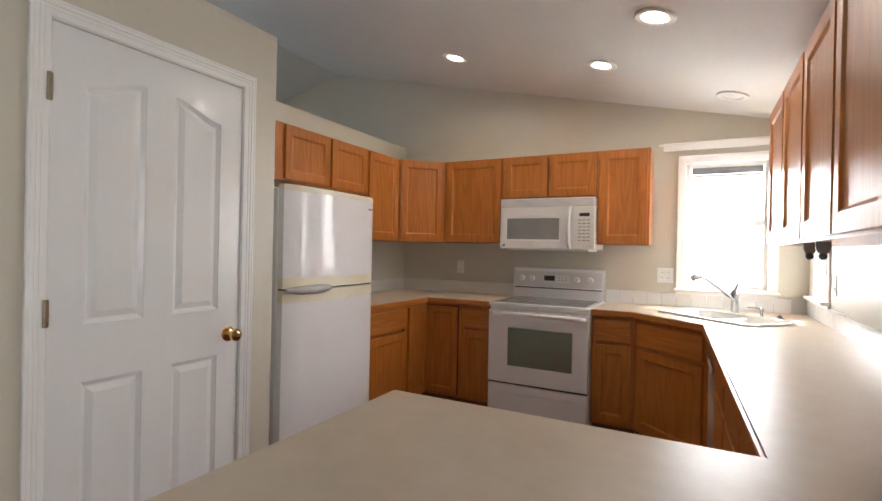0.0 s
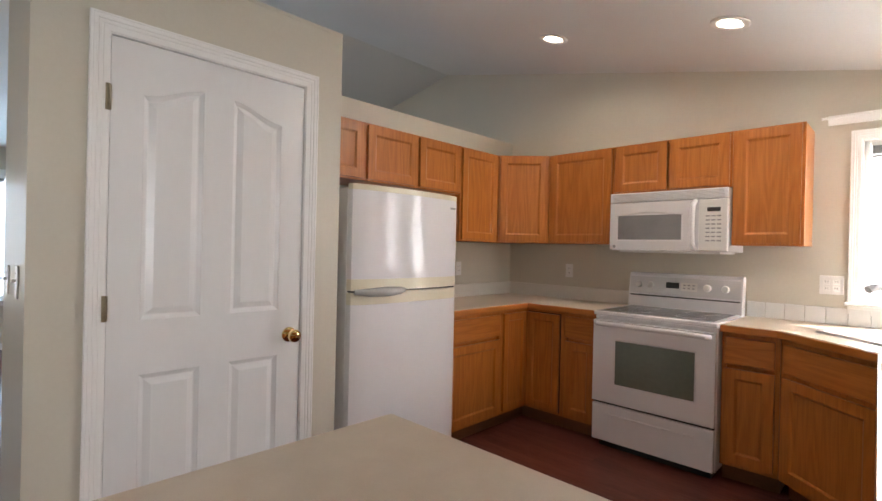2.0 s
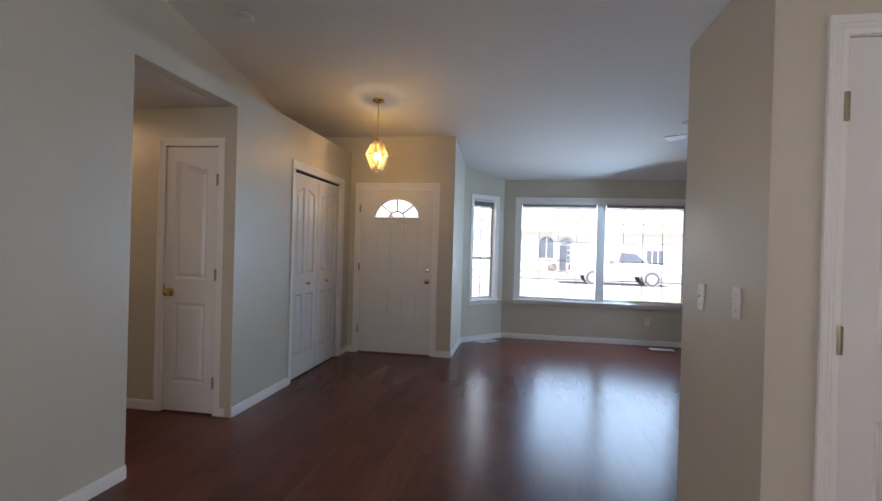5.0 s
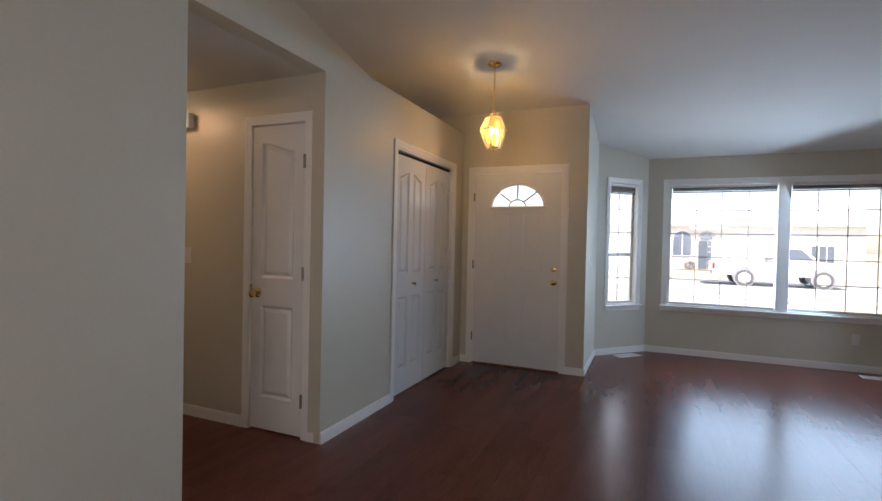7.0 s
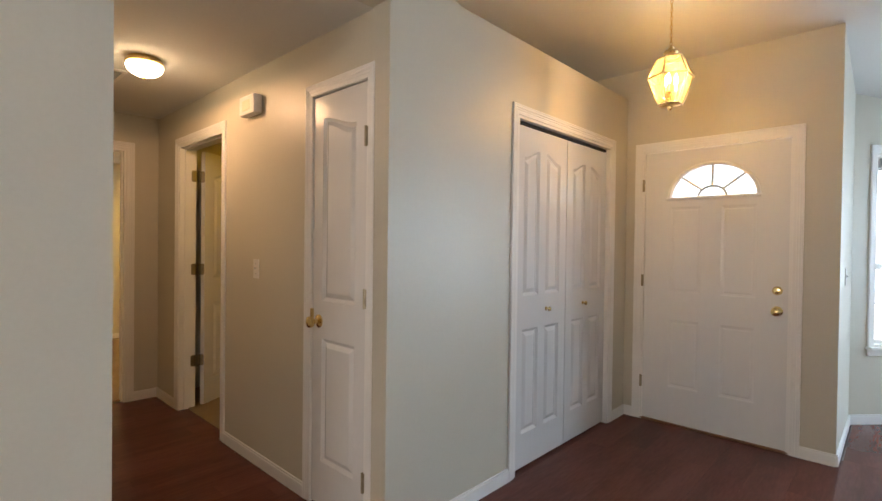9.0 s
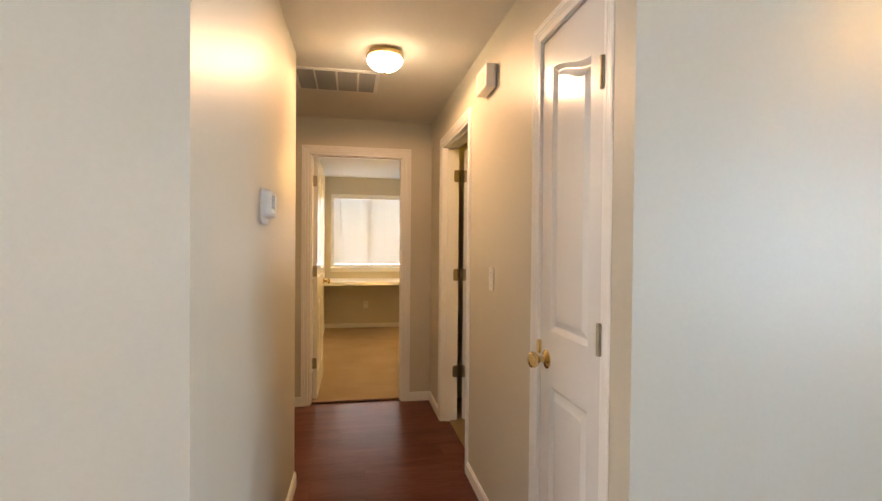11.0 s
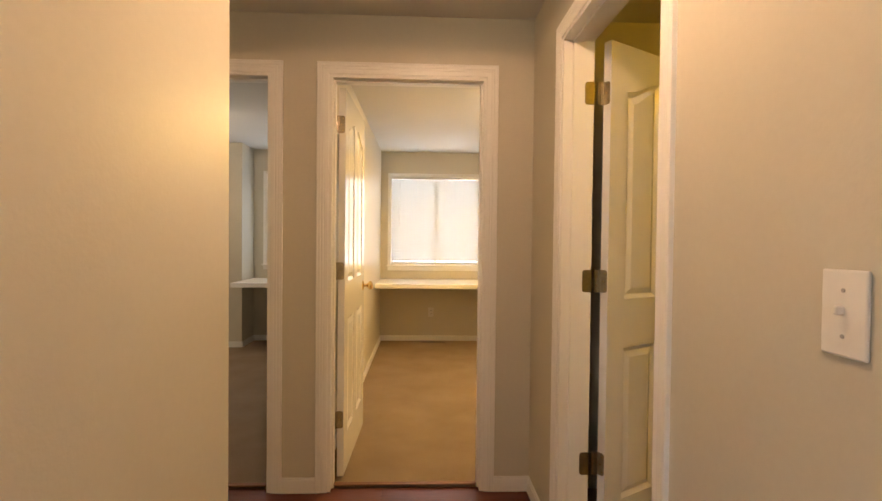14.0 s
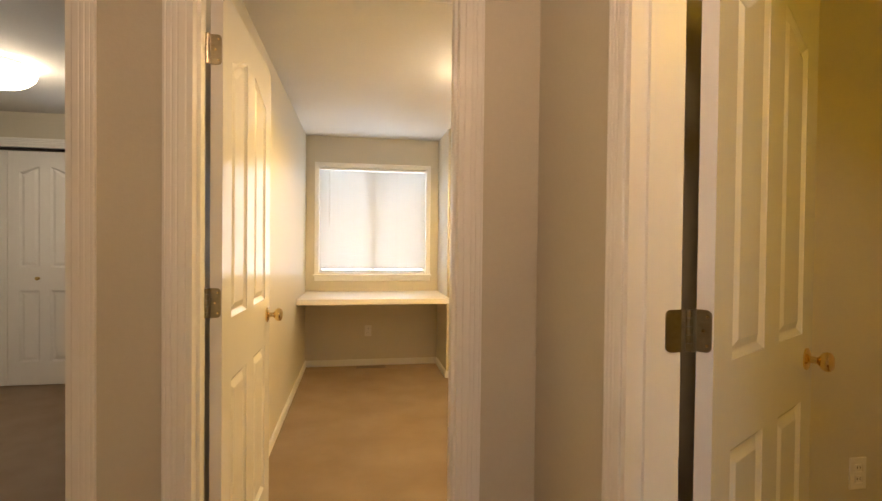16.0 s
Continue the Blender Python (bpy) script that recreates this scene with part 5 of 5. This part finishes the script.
def dome_lamp(x, y, r, label, brass=True, z=2.37, lit=None):
    k = 1.0 if brass else 0.80
    root = thing("ceiling_lamp", Matrix.Translation((x, y, z)), label, "ceiling lamp")
    part("base", lathe(bm_new(), [(r * 0.9 * k, 0), (r * 0.95 * k, -0.012), (r * 1.02 * k, -0.020), (r * 1.02 * k, -0.034), (r * 0.94 * k, -0.038)], None, 28), BRASS if brass else PLASTIC, root, "polished brass rim" if brass else "white rim", True)
    prof = [(r * 0.95, -0.036)] + [(r * math.cos(a), -0.045 - r * 0.62 * math.sin(a)) for a in (0.05, 0.35, 0.7, 1.0, 1.25, 1.45)] + [(0.004, -0.046 - r * 0.62)]
    part("diffuser", lathe(bm_new(), prof, None, 28), lit or GLOW_WARM, root, "lit frosted glass bowl", True).visible_shadow = False
    part("finial", lathe(bm_new(), [(0.008, -0.046 - r * 0.62), (0.010, -0.054 - r * 0.62), (0.003, -0.062 - r * 0.62)], None, 12), BRASS if brass else PLASTIC, root, "", True)


dome_lamp(-2.23, -3.80, 0.095, "lit flush hall ceiling lamp with a brass rim and frosted bowl")
dome_lamp(-2.99, -6.76, 0.15, "lit flush bedroom ceiling lamp with a frosted bowl")
dome_lamp(-0.01, -7.23, 0.19, "lit wide flush bedroom ceiling lamp with a frosted bowl", False, lit=GLOW_SOFT)
dome_lamp(-3.55, -3.75, 0.14, "lit flush ceiling lamp in the side room", lit=GLOW_YELLOW)

# ceiling fan in the living room
fan = thing("ceiling_fan", Matrix.Translation((-4.55, 1.95, 0)), "white ceiling fan with five blades at rest over the living room", "ceiling fan")
fz = vault(-4.55)
part("canopy", lathe(bm_new(), [(0.07, fz + 0.012), (0.07, fz - 0.02), (0.03, fz - 0.055)], None, 20), PLASTIC, fan, "", True)
part("downrod", lathe(bm_new(), [(0.012, fz - 0.05), (0.012, 2.66)], None, 10), PLASTIC, fan)
part("motor", lathe(bm_new(), [(0.03, 2.67), (0.095, 2.655), (0.11, 2.62), (0.10, 2.57), (0.06, 2.55), (0.05, 2.52)], None, 24), PLASTIC, fan, "", True)
for k in range(5):
    bl = part("blade", box(0.14, 0.66, -0.062, 0.062, -0.004, 0.004, 0.003), mat("fan_blade", (0.42, 0.40, 0.37), (0.50, 0.48, 0.44), 0.5) if k == 0 else bpy.data.materials["fan_blade"], fan)
    bl.matrix_basis = Matrix.Translation((0, 0, 2.585)) @ pose(0, 0, 0, 0, 0, 232 + 72 * k) @ pose(0, 0, 0, 11)

solo("smoke_detector", lathe(bm_new(), [(0.062, 0.002), (0.066, -0.006), (0.064, -0.022), (0.052, -0.034), (0.02, -0.038)], None, 24), PLASTIC, "white round smoke detector on the vaulted ceiling", "smoke detector", Matrix.Translation((-2.915, -2.31, vault(-2.915))) @ pose(0, 0, 0, 0, -11, 0), smooth=True)

# return air grille in the hall ceiling
gr = thing("return_air_grille", Matrix.Translation((-2.225, -4.52, 2.37)), "large white return air grille with dark slots in the hall ceiling", "vent grille")
bm = bm_new()
for x0, x1, y0, y1 in ((0, 0.52, 0, 0.025), (0, 0.52, 0.385, 0.41), (0, 0.025, 0.025, 0.385), (0.495, 0.52, 0.025, 0.385)):
    cube(bm, x0, x1, y0, y1, -0.010, -0.0005, 0.002)
part("frame", bm, PLASTIC, gr)
part("backing", box(0.024, 0.496, 0.024, 0.386, -0.004, -0.0008), DARK, gr)
for k in range(1, 4):
    part("bar", box(0.52 * k / 4 - 0.006, 0.52 * k / 4 + 0.006, 0.025, 0.385, -0.011, -0.005), PLASTIC, gr)
for k in range(26):
    sl = part("slat", box(0.025, 0.495, -0.005, 0.005, -0.0006, 0.0006), GREY, gr)
    sl.matrix_basis = Matrix.Translation((0, 0.032 + k * 0.0138, -0.008)) @ pose(0, 0, 0, 35)


def plate(name, m, label, kind="switch", gang=1):
    """A wall plate: local x across, z up, its face towards -y."""
    root = thing(name, m, label, "light switch" if kind == "switch" else "outlet")
    w = 0.035 + 0.023 * (gang - 1)
    part("plate", box(-w, w, -0.006, -0.0005, -0.057, 0.057, 0.003, 2), PLASTIC, root)
    for g in range(gang):
        x = (g - (gang - 1) / 2) * 0.046
        if kind == "switch":
            part("toggle", box(x - 0.004, x + 0.004, -0.018, -0.006, -0.002, 0.010, 0.002), PLASTIC, root)
            for z in (-0.03, 0.03):
                part("screw", lathe(bm_new(), [(0.003, 0), (0.003, 0.001)], Matrix.Translation((x, -0.006, z)) @ pose(0, 0, 0, 90), 8), GREY, root)
        else:
            for z in (-0.02, 0.02):
                part("socket", box(x - 0.016, x + 0.016, -0.0075, -0.006, z - 0.014, z + 0.014, 0.003), PLASTIC, root)
                for dx in (-0.006, 0.006):
                    part("slot", box(x + dx - 0.001, x + dx + 0.001, -0.008, -0.0073, z - 0.003, z + 0.006), DARK, root)
    return root


plate("light_switch", Matrix.Translation((-2.735, -3.45, 1.172)) @ pose(0, 0, 0, 0, 0, 90), "white toggle switch on the hall wall", gang=1)
plate("light_switch", Matrix.Translation((-1.62, 0.70, 1.155)), "white toggle switch on the pantry wall")
plate("light_switch", Matrix.Translation((-1.265, 0.70, 1.167)), "white toggle switch on the pantry wall")
plate("light_switch", Matrix.Translation((-5.60, -0.91, 1.15)) @ pose(0, 0, 0, 0, 0, 180), "white toggle switch by the front door")
plate("wall_outlet", Matrix.Translation((-1.19, YB, 1.155)), "white duplex outlet above the worktop", "outlet")
plate("wall_outlet", Matrix.Translation((0.575, YB, 1.150)), "white double wall plate beside the sink window", "outlet", 2)
plate("wall_outlet", Matrix.Translation((-1.82, 3.55, 1.155)) @ pose(0, 0, 0, 0, 0, 90), "white duplex outlet beside the refrigerator", "outlet")
plate("wall_outlet", Matrix.Translation((XE, 3.56, 1.16)) @ pose(0, 0, 0, 0, 0, -90), "white outlet beside the corner window", "outlet")
plate("wall_outlet", Matrix.Translation((-6.79, 1.74, 0.35)) @ pose(0, 0, 0, 0, 0, 90), "white duplex outlet under the picture window", "outlet")
plate("wall_outlet", Matrix.Translation((-2.30, -8.92, 0.37)) @ pose(0, 0, 0, 0, 0, 180), "white duplex outlet under the built-in desk", "outlet")
plate("wall_outlet", Matrix.Translation((-3.94, -5.265, 0.487)) @ pose(0, 0, 0, 0, 0, 180), "white duplex outlet in the side room", "outlet")

th = thing("thermostat", Matrix.Translation((-1.7425, -3.018, 1.478)) @ pose(0, 0, 0, 0, 0, -90.9), "white programmable thermostat on a tall backplate on the hall wall", "thermostat")
def soft_rect(x0, x1, z0, z1, rad, n=5):
    pts = []
    for cx, cz, a0 in ((x1 - rad, z0 + rad, -90), (x1 - rad, z1 - rad, 0), (x0 + rad, z1 - rad, 90), (x0 + rad, z0 + rad, 180)):
        pts += [(cx + rad * math.cos(radians(a0 + 90 * i / n)), cz + rad * math.sin(radians(a0 + 90 * i / n))) for i in range(n + 1)]
    return pts


def moulded_cover(layers):
    """A cover of stacked rounded outlines: each layer is x0, x1, z0, z1, corner radius and its distance from the wall."""
    bm = bm_new()
    rings = [[bm.verts.new((x, -d, z)) for x, z in soft_rect(x0, x1, z0, z1, rad)] for x0, x1, z0, z1, rad, d in layers]
    for p, q in zip(rings, rings[1:]):
        for i in range(len(p)):
            bm.faces.new((p[i], p[(i + 1) % len(p)], q[(i + 1) % len(p)], q[i]))
    bm.faces.new(rings[0]), bm.faces.new(rings[-1][::-1])
    bmesh.ops.recalc_face_normals(bm, faces=bm.faces[:])
    return bm


part("backplate", moulded_cover([(-0.070, 0.066, -0.072, 0.054, 0.022, 0.0005), (-0.070, 0.066, -0.072, 0.054, 0.022, 0.006), (-0.066, 0.062, -0.068, 0.050, 0.020, 0.009)]), PLASTIC, th, "", True)
part("body", moulded_cover([(-0.058, 0.090, -0.050, 0.054, 0.014, 0.0092), (-0.056, 0.088, -0.048, 0.053, 0.014, 0.016), (-0.046, 0.084, -0.044, 0.050, 0.012, 0.030), (-0.042, 0.080, -0.040, 0.046, 0.010, 0.033)]), PLASTIC, th, "", True)
part("screen", box(-0.020, 0.044, -0.0345, -0.0328, -0.016, 0.034, 0.0004), mat("lcd", (0.10, 0.10, 0.075), (0.13, 0.13, 0.10), 0.2), th, "dark olive display")
for x, z in ((-0.006, -0.028), (0.014, -0.028), (0.034, -0.028), (0.062, 0.024), (0.062, 0.006), (0.062, -0.012)):
    part("button", lathe(bm_new(), [(0.0062, 0.0), (0.0060, 0.0018), (0.0045, 0.0026), (0.001, 0.0028)], Matrix.Translation((x, -0.0328, z)) @ pose(0, 0, 0, 90), 14), PLASTIC, th, "", True)
part("badge", box(0.006, 0.026, -0.0337, -0.0329, 0.0385, 0.0425), GREY, th)

ch = thing("door_chime", Matrix.Translation((-2.735, -3.49, 2.145)) @ pose(0, 0, 0, 0, 0, 90), "off-white door chime box high on the hall wall", "door chime")
part("cover", box(-0.095, 0.095, -0.055, -0.001, -0.055, 0.058, 0.008, 2), PLASTIC, ch)
part("grille", box(-0.05, 0.05, -0.0565, -0.0548, -0.03, 0.03, 0.002), CREAM, ch)


def register(x, y, rz, label):
    r = thing("floor_register", pose(x, y, 0.0005, 0, 0, rz), label, "register")
    part("frame", box(-0.16, 0.16, -0.07, 0.07, 0, 0.005, 0.002), PLASTIC, r)
    for i in range(16):
        part("slot", box(-0.138 + i * 0.0178, -0.131 + i * 0.0178, -0.048, 0.048, 0.0048, 0.0054), GREY, r)


register(-6.40, -0.55, -43, "white metal floor register under the bay window")
register(-6.55, 1.88, 90, "white metal floor register under the picture window")
r3 = thing("floor_register", pose(-2.33, -8.84, 0.0105), "brown metal floor register under the built-in desk", "register")
part("frame", box(-0.15, 0.15, -0.05, 0.05, 0, 0.005, 0.002), mat("brown_metal", (0.16, 0.11, 0.08), (0.2, 0.14, 0.1), 0.5), r3)

# built-in desks under the bedroom windows
for x0, x1 in ((-3.024, -1.667), (-1.564, -0.107)):
    dk = thing("desk_shelf", Matrix(), "pale built-in desk shelf under the bedroom window", "desk", "built-in desks")
    part("top", box(x0, x1, -8.918, -8.19, 0.742, 0.785, 0.004), mat("desk_laminate", (0.66, 0.62, 0.54), (0.70, 0.66, 0.58), 0.35) if x0 < -2 else bpy.data.materials["desk_laminate"], dk)
    part("front_edge", box(x0, x1, -8.1895, -8.172, 0.735, 0.787, 0.004), TRIM, dk)
    part("cleat", box(x0, x1, -8.917, -8.898, 0.70, 0.7415), TRIM, dk)

solo("strike_plate", box(-0.7362, -0.7355, -5.345, -5.300, 0.92, 0.98), DULLBRASS, "dull brass strike plate on the bedroom door jamb", "strike plate")
solo("threshold", box(-2.482, -1.734, -5.335, -5.305, 0.0105, 0.016, 0.002), OAK_DARK, "dark strip between plank floor and carpet", "threshold", kind="structure")
solo("threshold", box(-1.42, -0.737, -5.335, -5.305, 0.0105, 0.016, 0.002), OAK_DARK, "dark strip between plank floor and carpet", "threshold", kind="structure")

# ---------------------------------------------------------------- outside
LAWN = mat("dry_lawn", (0.30, 0.28, 0.19), (0.40, 0.37, 0.27), 0.9, 0.8, 12, 0.4, 30)
ASPHALT = mat("pale_street", (0.34, 0.34, 0.33), (0.42, 0.42, 0.41), 0.85, 0.6, 40)
CONCRETE = mat("concrete", (0.42, 0.41, 0.38), (0.50, 0.49, 0.46), 0.85, 0.8, 30)
ROOF = mat("shingles", (0.55, 0.55, 0.55), (0.62, 0.62, 0.61), 0.9, 2, 20)
CARW = mat("car_paint", (0.72, 0.72, 0.72), (0.76, 0.76, 0.76), 0.2, 2, 30, coat=0.6)
solo("ground", box(-400, 400, -400, 400, -0.9, -0.40), LAWN, "pale dry lawn reaching to the horizon", "ground", kind="structure")
solo("road", box(-29, -20, -200, 200, -0.398, -0.386), ASPHALT, "pale sunlit concrete street", "road", kind="structure")
for x in (-20.0, -29.15):
    solo("kerb", box(x, x + 0.15, -200, 200, -0.397, -0.27), CONCRETE, "pale concrete kerb along the street", "kerb", kind="structure")
solo("pavement", box(-19.85, -18.4, -200, 200, -0.397, -0.30), CONCRETE, "pale concrete pavement", "pavement", kind="structure")
solo("driveway", box(-42, -29.2, 4.9, 8.7, -0.397, -0.33), CONCRETE, "pale concrete driveway across the street", "driveway", kind="structure")

# Made-up glowing boards: they stand in for the overexposed outdoors and add light.
BACKDROP_GLOW = emitter("backdrop_glow", (1.0, 1.0, 1.0), 1.6)
solo("backdrop", box(-3.0, 12.0, 9.0, 9.05, -0.4, 7.0), BACKDROP_GLOW, "added glowing white board for the overexposed view behind the kitchen window", "backdrop", kind="structure")
solo("backdrop", box(6.0, 6.05, -6.0, 8.9, -0.4, 7.0), BACKDROP_GLOW, "added glowing white board for the overexposed view beside the house", "backdrop", kind="structure")
solo("driveway", box(-18.4, -7.6, -9, 3.4, -0.397, -0.33), CONCRETE, "pale concrete driveway before the house", "driveway", kind="structure")
hs = thing("house", Matrix.Translation((-42, 3.2, -0.35)), "pale single-storey house across the street with an arched entry and garage", "house")
part("wall", box(-9, 0, -8, 10, 0, 3.4), PORCH, hs)


def gable_roof(y0, y1, eave, ridge, depth=9.0, over=0.35):
    bm = prism(bm_new(), [(-depth / 2, ridge), (over, eave), (over, eave + 0.15), (-depth / 2, ridge + 0.2), (-depth - over, eave + 0.15), (-depth - over, eave)], y0, y1)
    bm.transform(Matrix(((1, 0, 0, 0), (0, 0, 1, 0), (0, 1, 0, 0), (0, 0, 0, 1))))
    bmesh.ops.recalc_face_normals(bm, faces=bm.faces[:])
    return bm


part("roof", gable_roof(-8.6, 10.6, 3.35, 5.7), ROOF, hs)
bm = prism(bm_new(), [(-0.75, 3.1), (1.95, 3.1), (1.95, 3.25), (0.62, 3.85), (-0.75, 3.25)], 0.001, 0.30)
bm.transform(Matrix(((0, 0, 1, 0), (1, 0, 0, 0), (0, 1, 0, 0), (0, 0, 0, 1))))
bmesh.ops.recalc_face_normals(bm, faces=bm.faces[:])
part("entry_gable", bm, PORCH, hs)
BLUEGREY = mat("door_blue_grey", (0.10, 0.13, 0.17), (0.13, 0.16, 0.20), 0.5)
DIM = mat("dim_glass", (0.12, 0.15, 0.20), (0.16, 0.19, 0.24), 0.1)


def arch_plate(y0, y1, z0, z1, x0, x1):
    pts = [(y0, z0), (y1, z0)] + [((y0 + y1) / 2 + (y1 - y0) / 2 * math.cos(math.pi * i / 12), z1 + (y1 - y0) / 2 * math.sin(math.pi * i / 12)) for i in range(13)]
    bm = prism(bm_new(), pts, x0, x1)
    bm.transform(Matrix(((0, 0, 1, 0), (1, 0, 0, 0), (0, 1, 0, 0), (0, 0, 0, 1))))
    bmesh.ops.recalc_face_normals(bm, faces=bm.faces[:])
    return bm


# Darker copy of the stucco on a flat plate: the recess's shade as colour.
ENTRY_SHADE = mat("entry_shade_stucco", (0.46, 0.46, 0.47), (0.52, 0.52, 0.53), 0.9)
part("entry_recess", arch_plate(-0.18, 1.02, 0.05, 2.35, 0.004, 0.03), ENTRY_SHADE, hs)
part("door", box(0.035, 0.09, -0.08, 0.45, 0.10, 2.20, 0.01), BLUEGREY, hs, "dark blue-grey entry door")
sl = part("sidelight", box(0.035, 0.07, 0.50, 0.74, 0.15, 2.20, 0.005), DIM, hs)
for k in range(4):
    part("muntin", box(0.071, 0.085, 0.50, 0.74, 0.50 + 0.42 * k, 0.54 + 0.42 * k), TRIM, sl)
part("transom", arch_plate(0.0, 0.80, 2.32, 2.36, 0.035, 0.07), DIM, hs)
wn2 = part("window", arch_plate(-1.86, -0.62, 1.05, 2.30, 0.004, 0.04), DIM, hs)
part("frame", cube(cube(bm_new(), 0.041, 0.07, -1.86, -0.62, 1.00, 1.06), 0.041, 0.07, -1.27, -1.21, 1.06, 2.80), TRIM, wn2)
wn3 = part("window", box(0.004, 0.05, 6.9, 8.3, 0.75, 1.95, 0.01), DIM, hs)
for k in range(4):
    part("frame", box(0.051, 0.07, 6.88 + 0.46 * k, 6.94 + 0.46 * k, 0.73, 1.97), TRIM, wn3)
gd = part("garage_door", box(0.004, 0.05, 1.9, 5.3, 0.02, 2.3), TRIM, hs, "white panelled garage door")
for r in range(4):
    for c in range(6):
        part("panel", box(0.051, 0.06, 1.96 + c * 0.56, 2.46 + c * 0.56, 0.10 + r * 0.54, 0.50 + r * 0.54, 0.006), TRIM, gd)
h2 = thing("house", Matrix.Translation((-43, -22, -0.35)), "grey single-storey house further down the street", "house")
part("wall", box(-9, 0, -8, 8, 0, 2.9), PORCH, h2)
part("roof", gable_roof(-8.6, 8.6, 2.85, 5.2), ROOF, h2)

# rounded shrub beside the entry: a clump of small leaves
random.seed(11)
bm = bm_new()
for k in range(420):
    d = Vector((random.gauss(0, 1), random.gauss(0, 1), random.gauss(0, 1))).normalized() * random.uniform(0.55, 1.0)
    c = Vector((d.x * 0.42, d.y * 0.46, 0.38 + d.z * 0.36))
    u, v = Vector((random.uniform(-1, 1), random.uniform(-1, 1), random.uniform(-1, 1))) * 0.07, Vector((random.uniform(-1, 1), random.uniform(-1, 1), random.uniform(-1, 1))) * 0.05
    bm.faces.new([bm.verts.new(c - u), bm.verts.new(c + v), bm.verts.new(c + u)])
solo("shrub", bm, mat("shrub_leaf", (0.07, 0.06, 0.07), (0.12, 0.10, 0.10), 0.7), "small dark purple shrub beside the house entry", "shrub", Matrix.Translation((-41.2, 2.45, -0.40)))

# pickup truck parked at the kerb
tk = thing("pickup_truck", Matrix.Translation((-27.0, 5.15, -0.386)) @ pose(0, 0, 0, 0, 0, 90), "white pickup truck parked along the street", "pickup truck")


def profile_y(pts, y0, y1):
    bm = prism(bm_new(), pts, y0, y1)
    bm.transform(Matrix(((1, 0, 0, 0), (0, 0, 1, 0), (0, 1, 0, 0), (0, 0, 0, 1))))
    bmesh.ops.recalc_face_normals(bm, faces=bm.faces[:])
    return bm


part("body", profile_y([(-2.75, 0.55), (-2.2, 0.50), (2.2, 0.50), (2.75, 0.60), (2.75, 0.95), (2.6, 1.10), (1.3, 1.18), (-0.35, 1.18), (-0.36, 1.08), (-2.75, 1.08)], -0.95, 0.95), CARW, tk)
part("cab", profile_y([(-0.40, 1.18), (1.35, 1.18), (0.75, 1.78), (-0.15, 1.82)], -0.85, 0.85), CARW, tk)
for y in (-0.86, 0.852):
    part("side_window", profile_y([(-0.22, 1.24), (1.15, 1.24), (0.68, 1.70), (-0.08, 1.74)], y, y + 0.008), DIM, tk)
part("bumper", box(-2.85, -2.755, -0.9, 0.9, 0.50, 0.66, 0.02), CHROME, tk)
RED = mat("red_lens", (0.4, 0.02, 0.02), (0.5, 0.03, 0.03), 0.2)
for y in (-0.955, 0.80):
    part("tail_light", box(-2.765, -2.66, y, y + 0.155, 0.75, 1.04, 0.01), RED, tk)
RUBBER = mat("tyre_rubber", (0.10, 0.10, 0.11), (0.14, 0.14, 0.15), 0.8)
for x in (-1.475, 1.475):
    for y in (-0.952, 0.952):
        # Dark ring on the truck's flank paints the shade of the wheel well.
        part("wheel_arch", lathe(bm_new(), [(0.30, -0.006), (0.47, -0.006), (0.47, 0.006), (0.30, 0.006)], Matrix.Translation((x, y, 0.44)) @ pose(0, 0, 0, 90), 24), GREY, tk, "dark ring standing for the shade in the wheel well")
    for y in (-0.86, 0.86):
        wh = part("wheel", lathe(bm_new(), [(0.27, -0.11), (0.36, -0.11), (0.38, -0.08), (0.38, 0.08), (0.36, 0.11), (0.27, 0.11)], Matrix.Translation((x, y, 0.38)) @ pose(0, 0, 0, 90), 24), RUBBER, tk, "black tyre", True)
        part("rim", lathe(bm_new(), [(0.06, -0.118), (0.25, -0.114), (0.25, 0.114), (0.06, 0.118)], Matrix.Translation((x, y, 0.38)) @ pose(0, 0, 0, 90), 18), ENAMEL, wh, "", True)

# ---------------------------------------------------------------- floor planks
floor_planks = thing("floor_planks", Matrix(), "dark cherry laminate plank floor, glossy and slightly worn", "floor", kind="structure")
PW, PL = 0.192, 1.215
cache = {}


def plank(x0, x1, y0, y1):
    key = (round(x1 - x0, 5), round(y1 - y0, 5))
    if key in cache:
        ob = new("plank", cache[key])
        ob.parent = floor_planks
    else:
        ob = part("plank", box(0, x1 - x0 - 0.0003, 0, y1 - y0 - 0.0003, -0.010, 0), PLANK, floor_planks)
        cache[key] = ob.data
    ob.matrix_basis = pose(x0, y0, 0)


random.seed(5)
row = 0
y = -5.300
while y < YB - 0.02:
    y1 = min(y + PW, YB)
    if y1 < -2.24:
        spans = [(-2.86, -1.737)] if y > -3.93 - PW else [(-2.86, -0.402)]
    elif y < -0.91:
        spans = [(-5.34, XE)]
    else:
        spans = [(-6.79, XE)]
    for a, b in spans:
        x = a - random.choice((0.2, 0.5, 0.8, 1.0, 0.35))
        while x < b:
            p, q = max(x, a), min(x + PL, b)
            if q - p > 0.02:
                plank(p, q, y, y1)
            x += PL
    y += PW
    row += 1
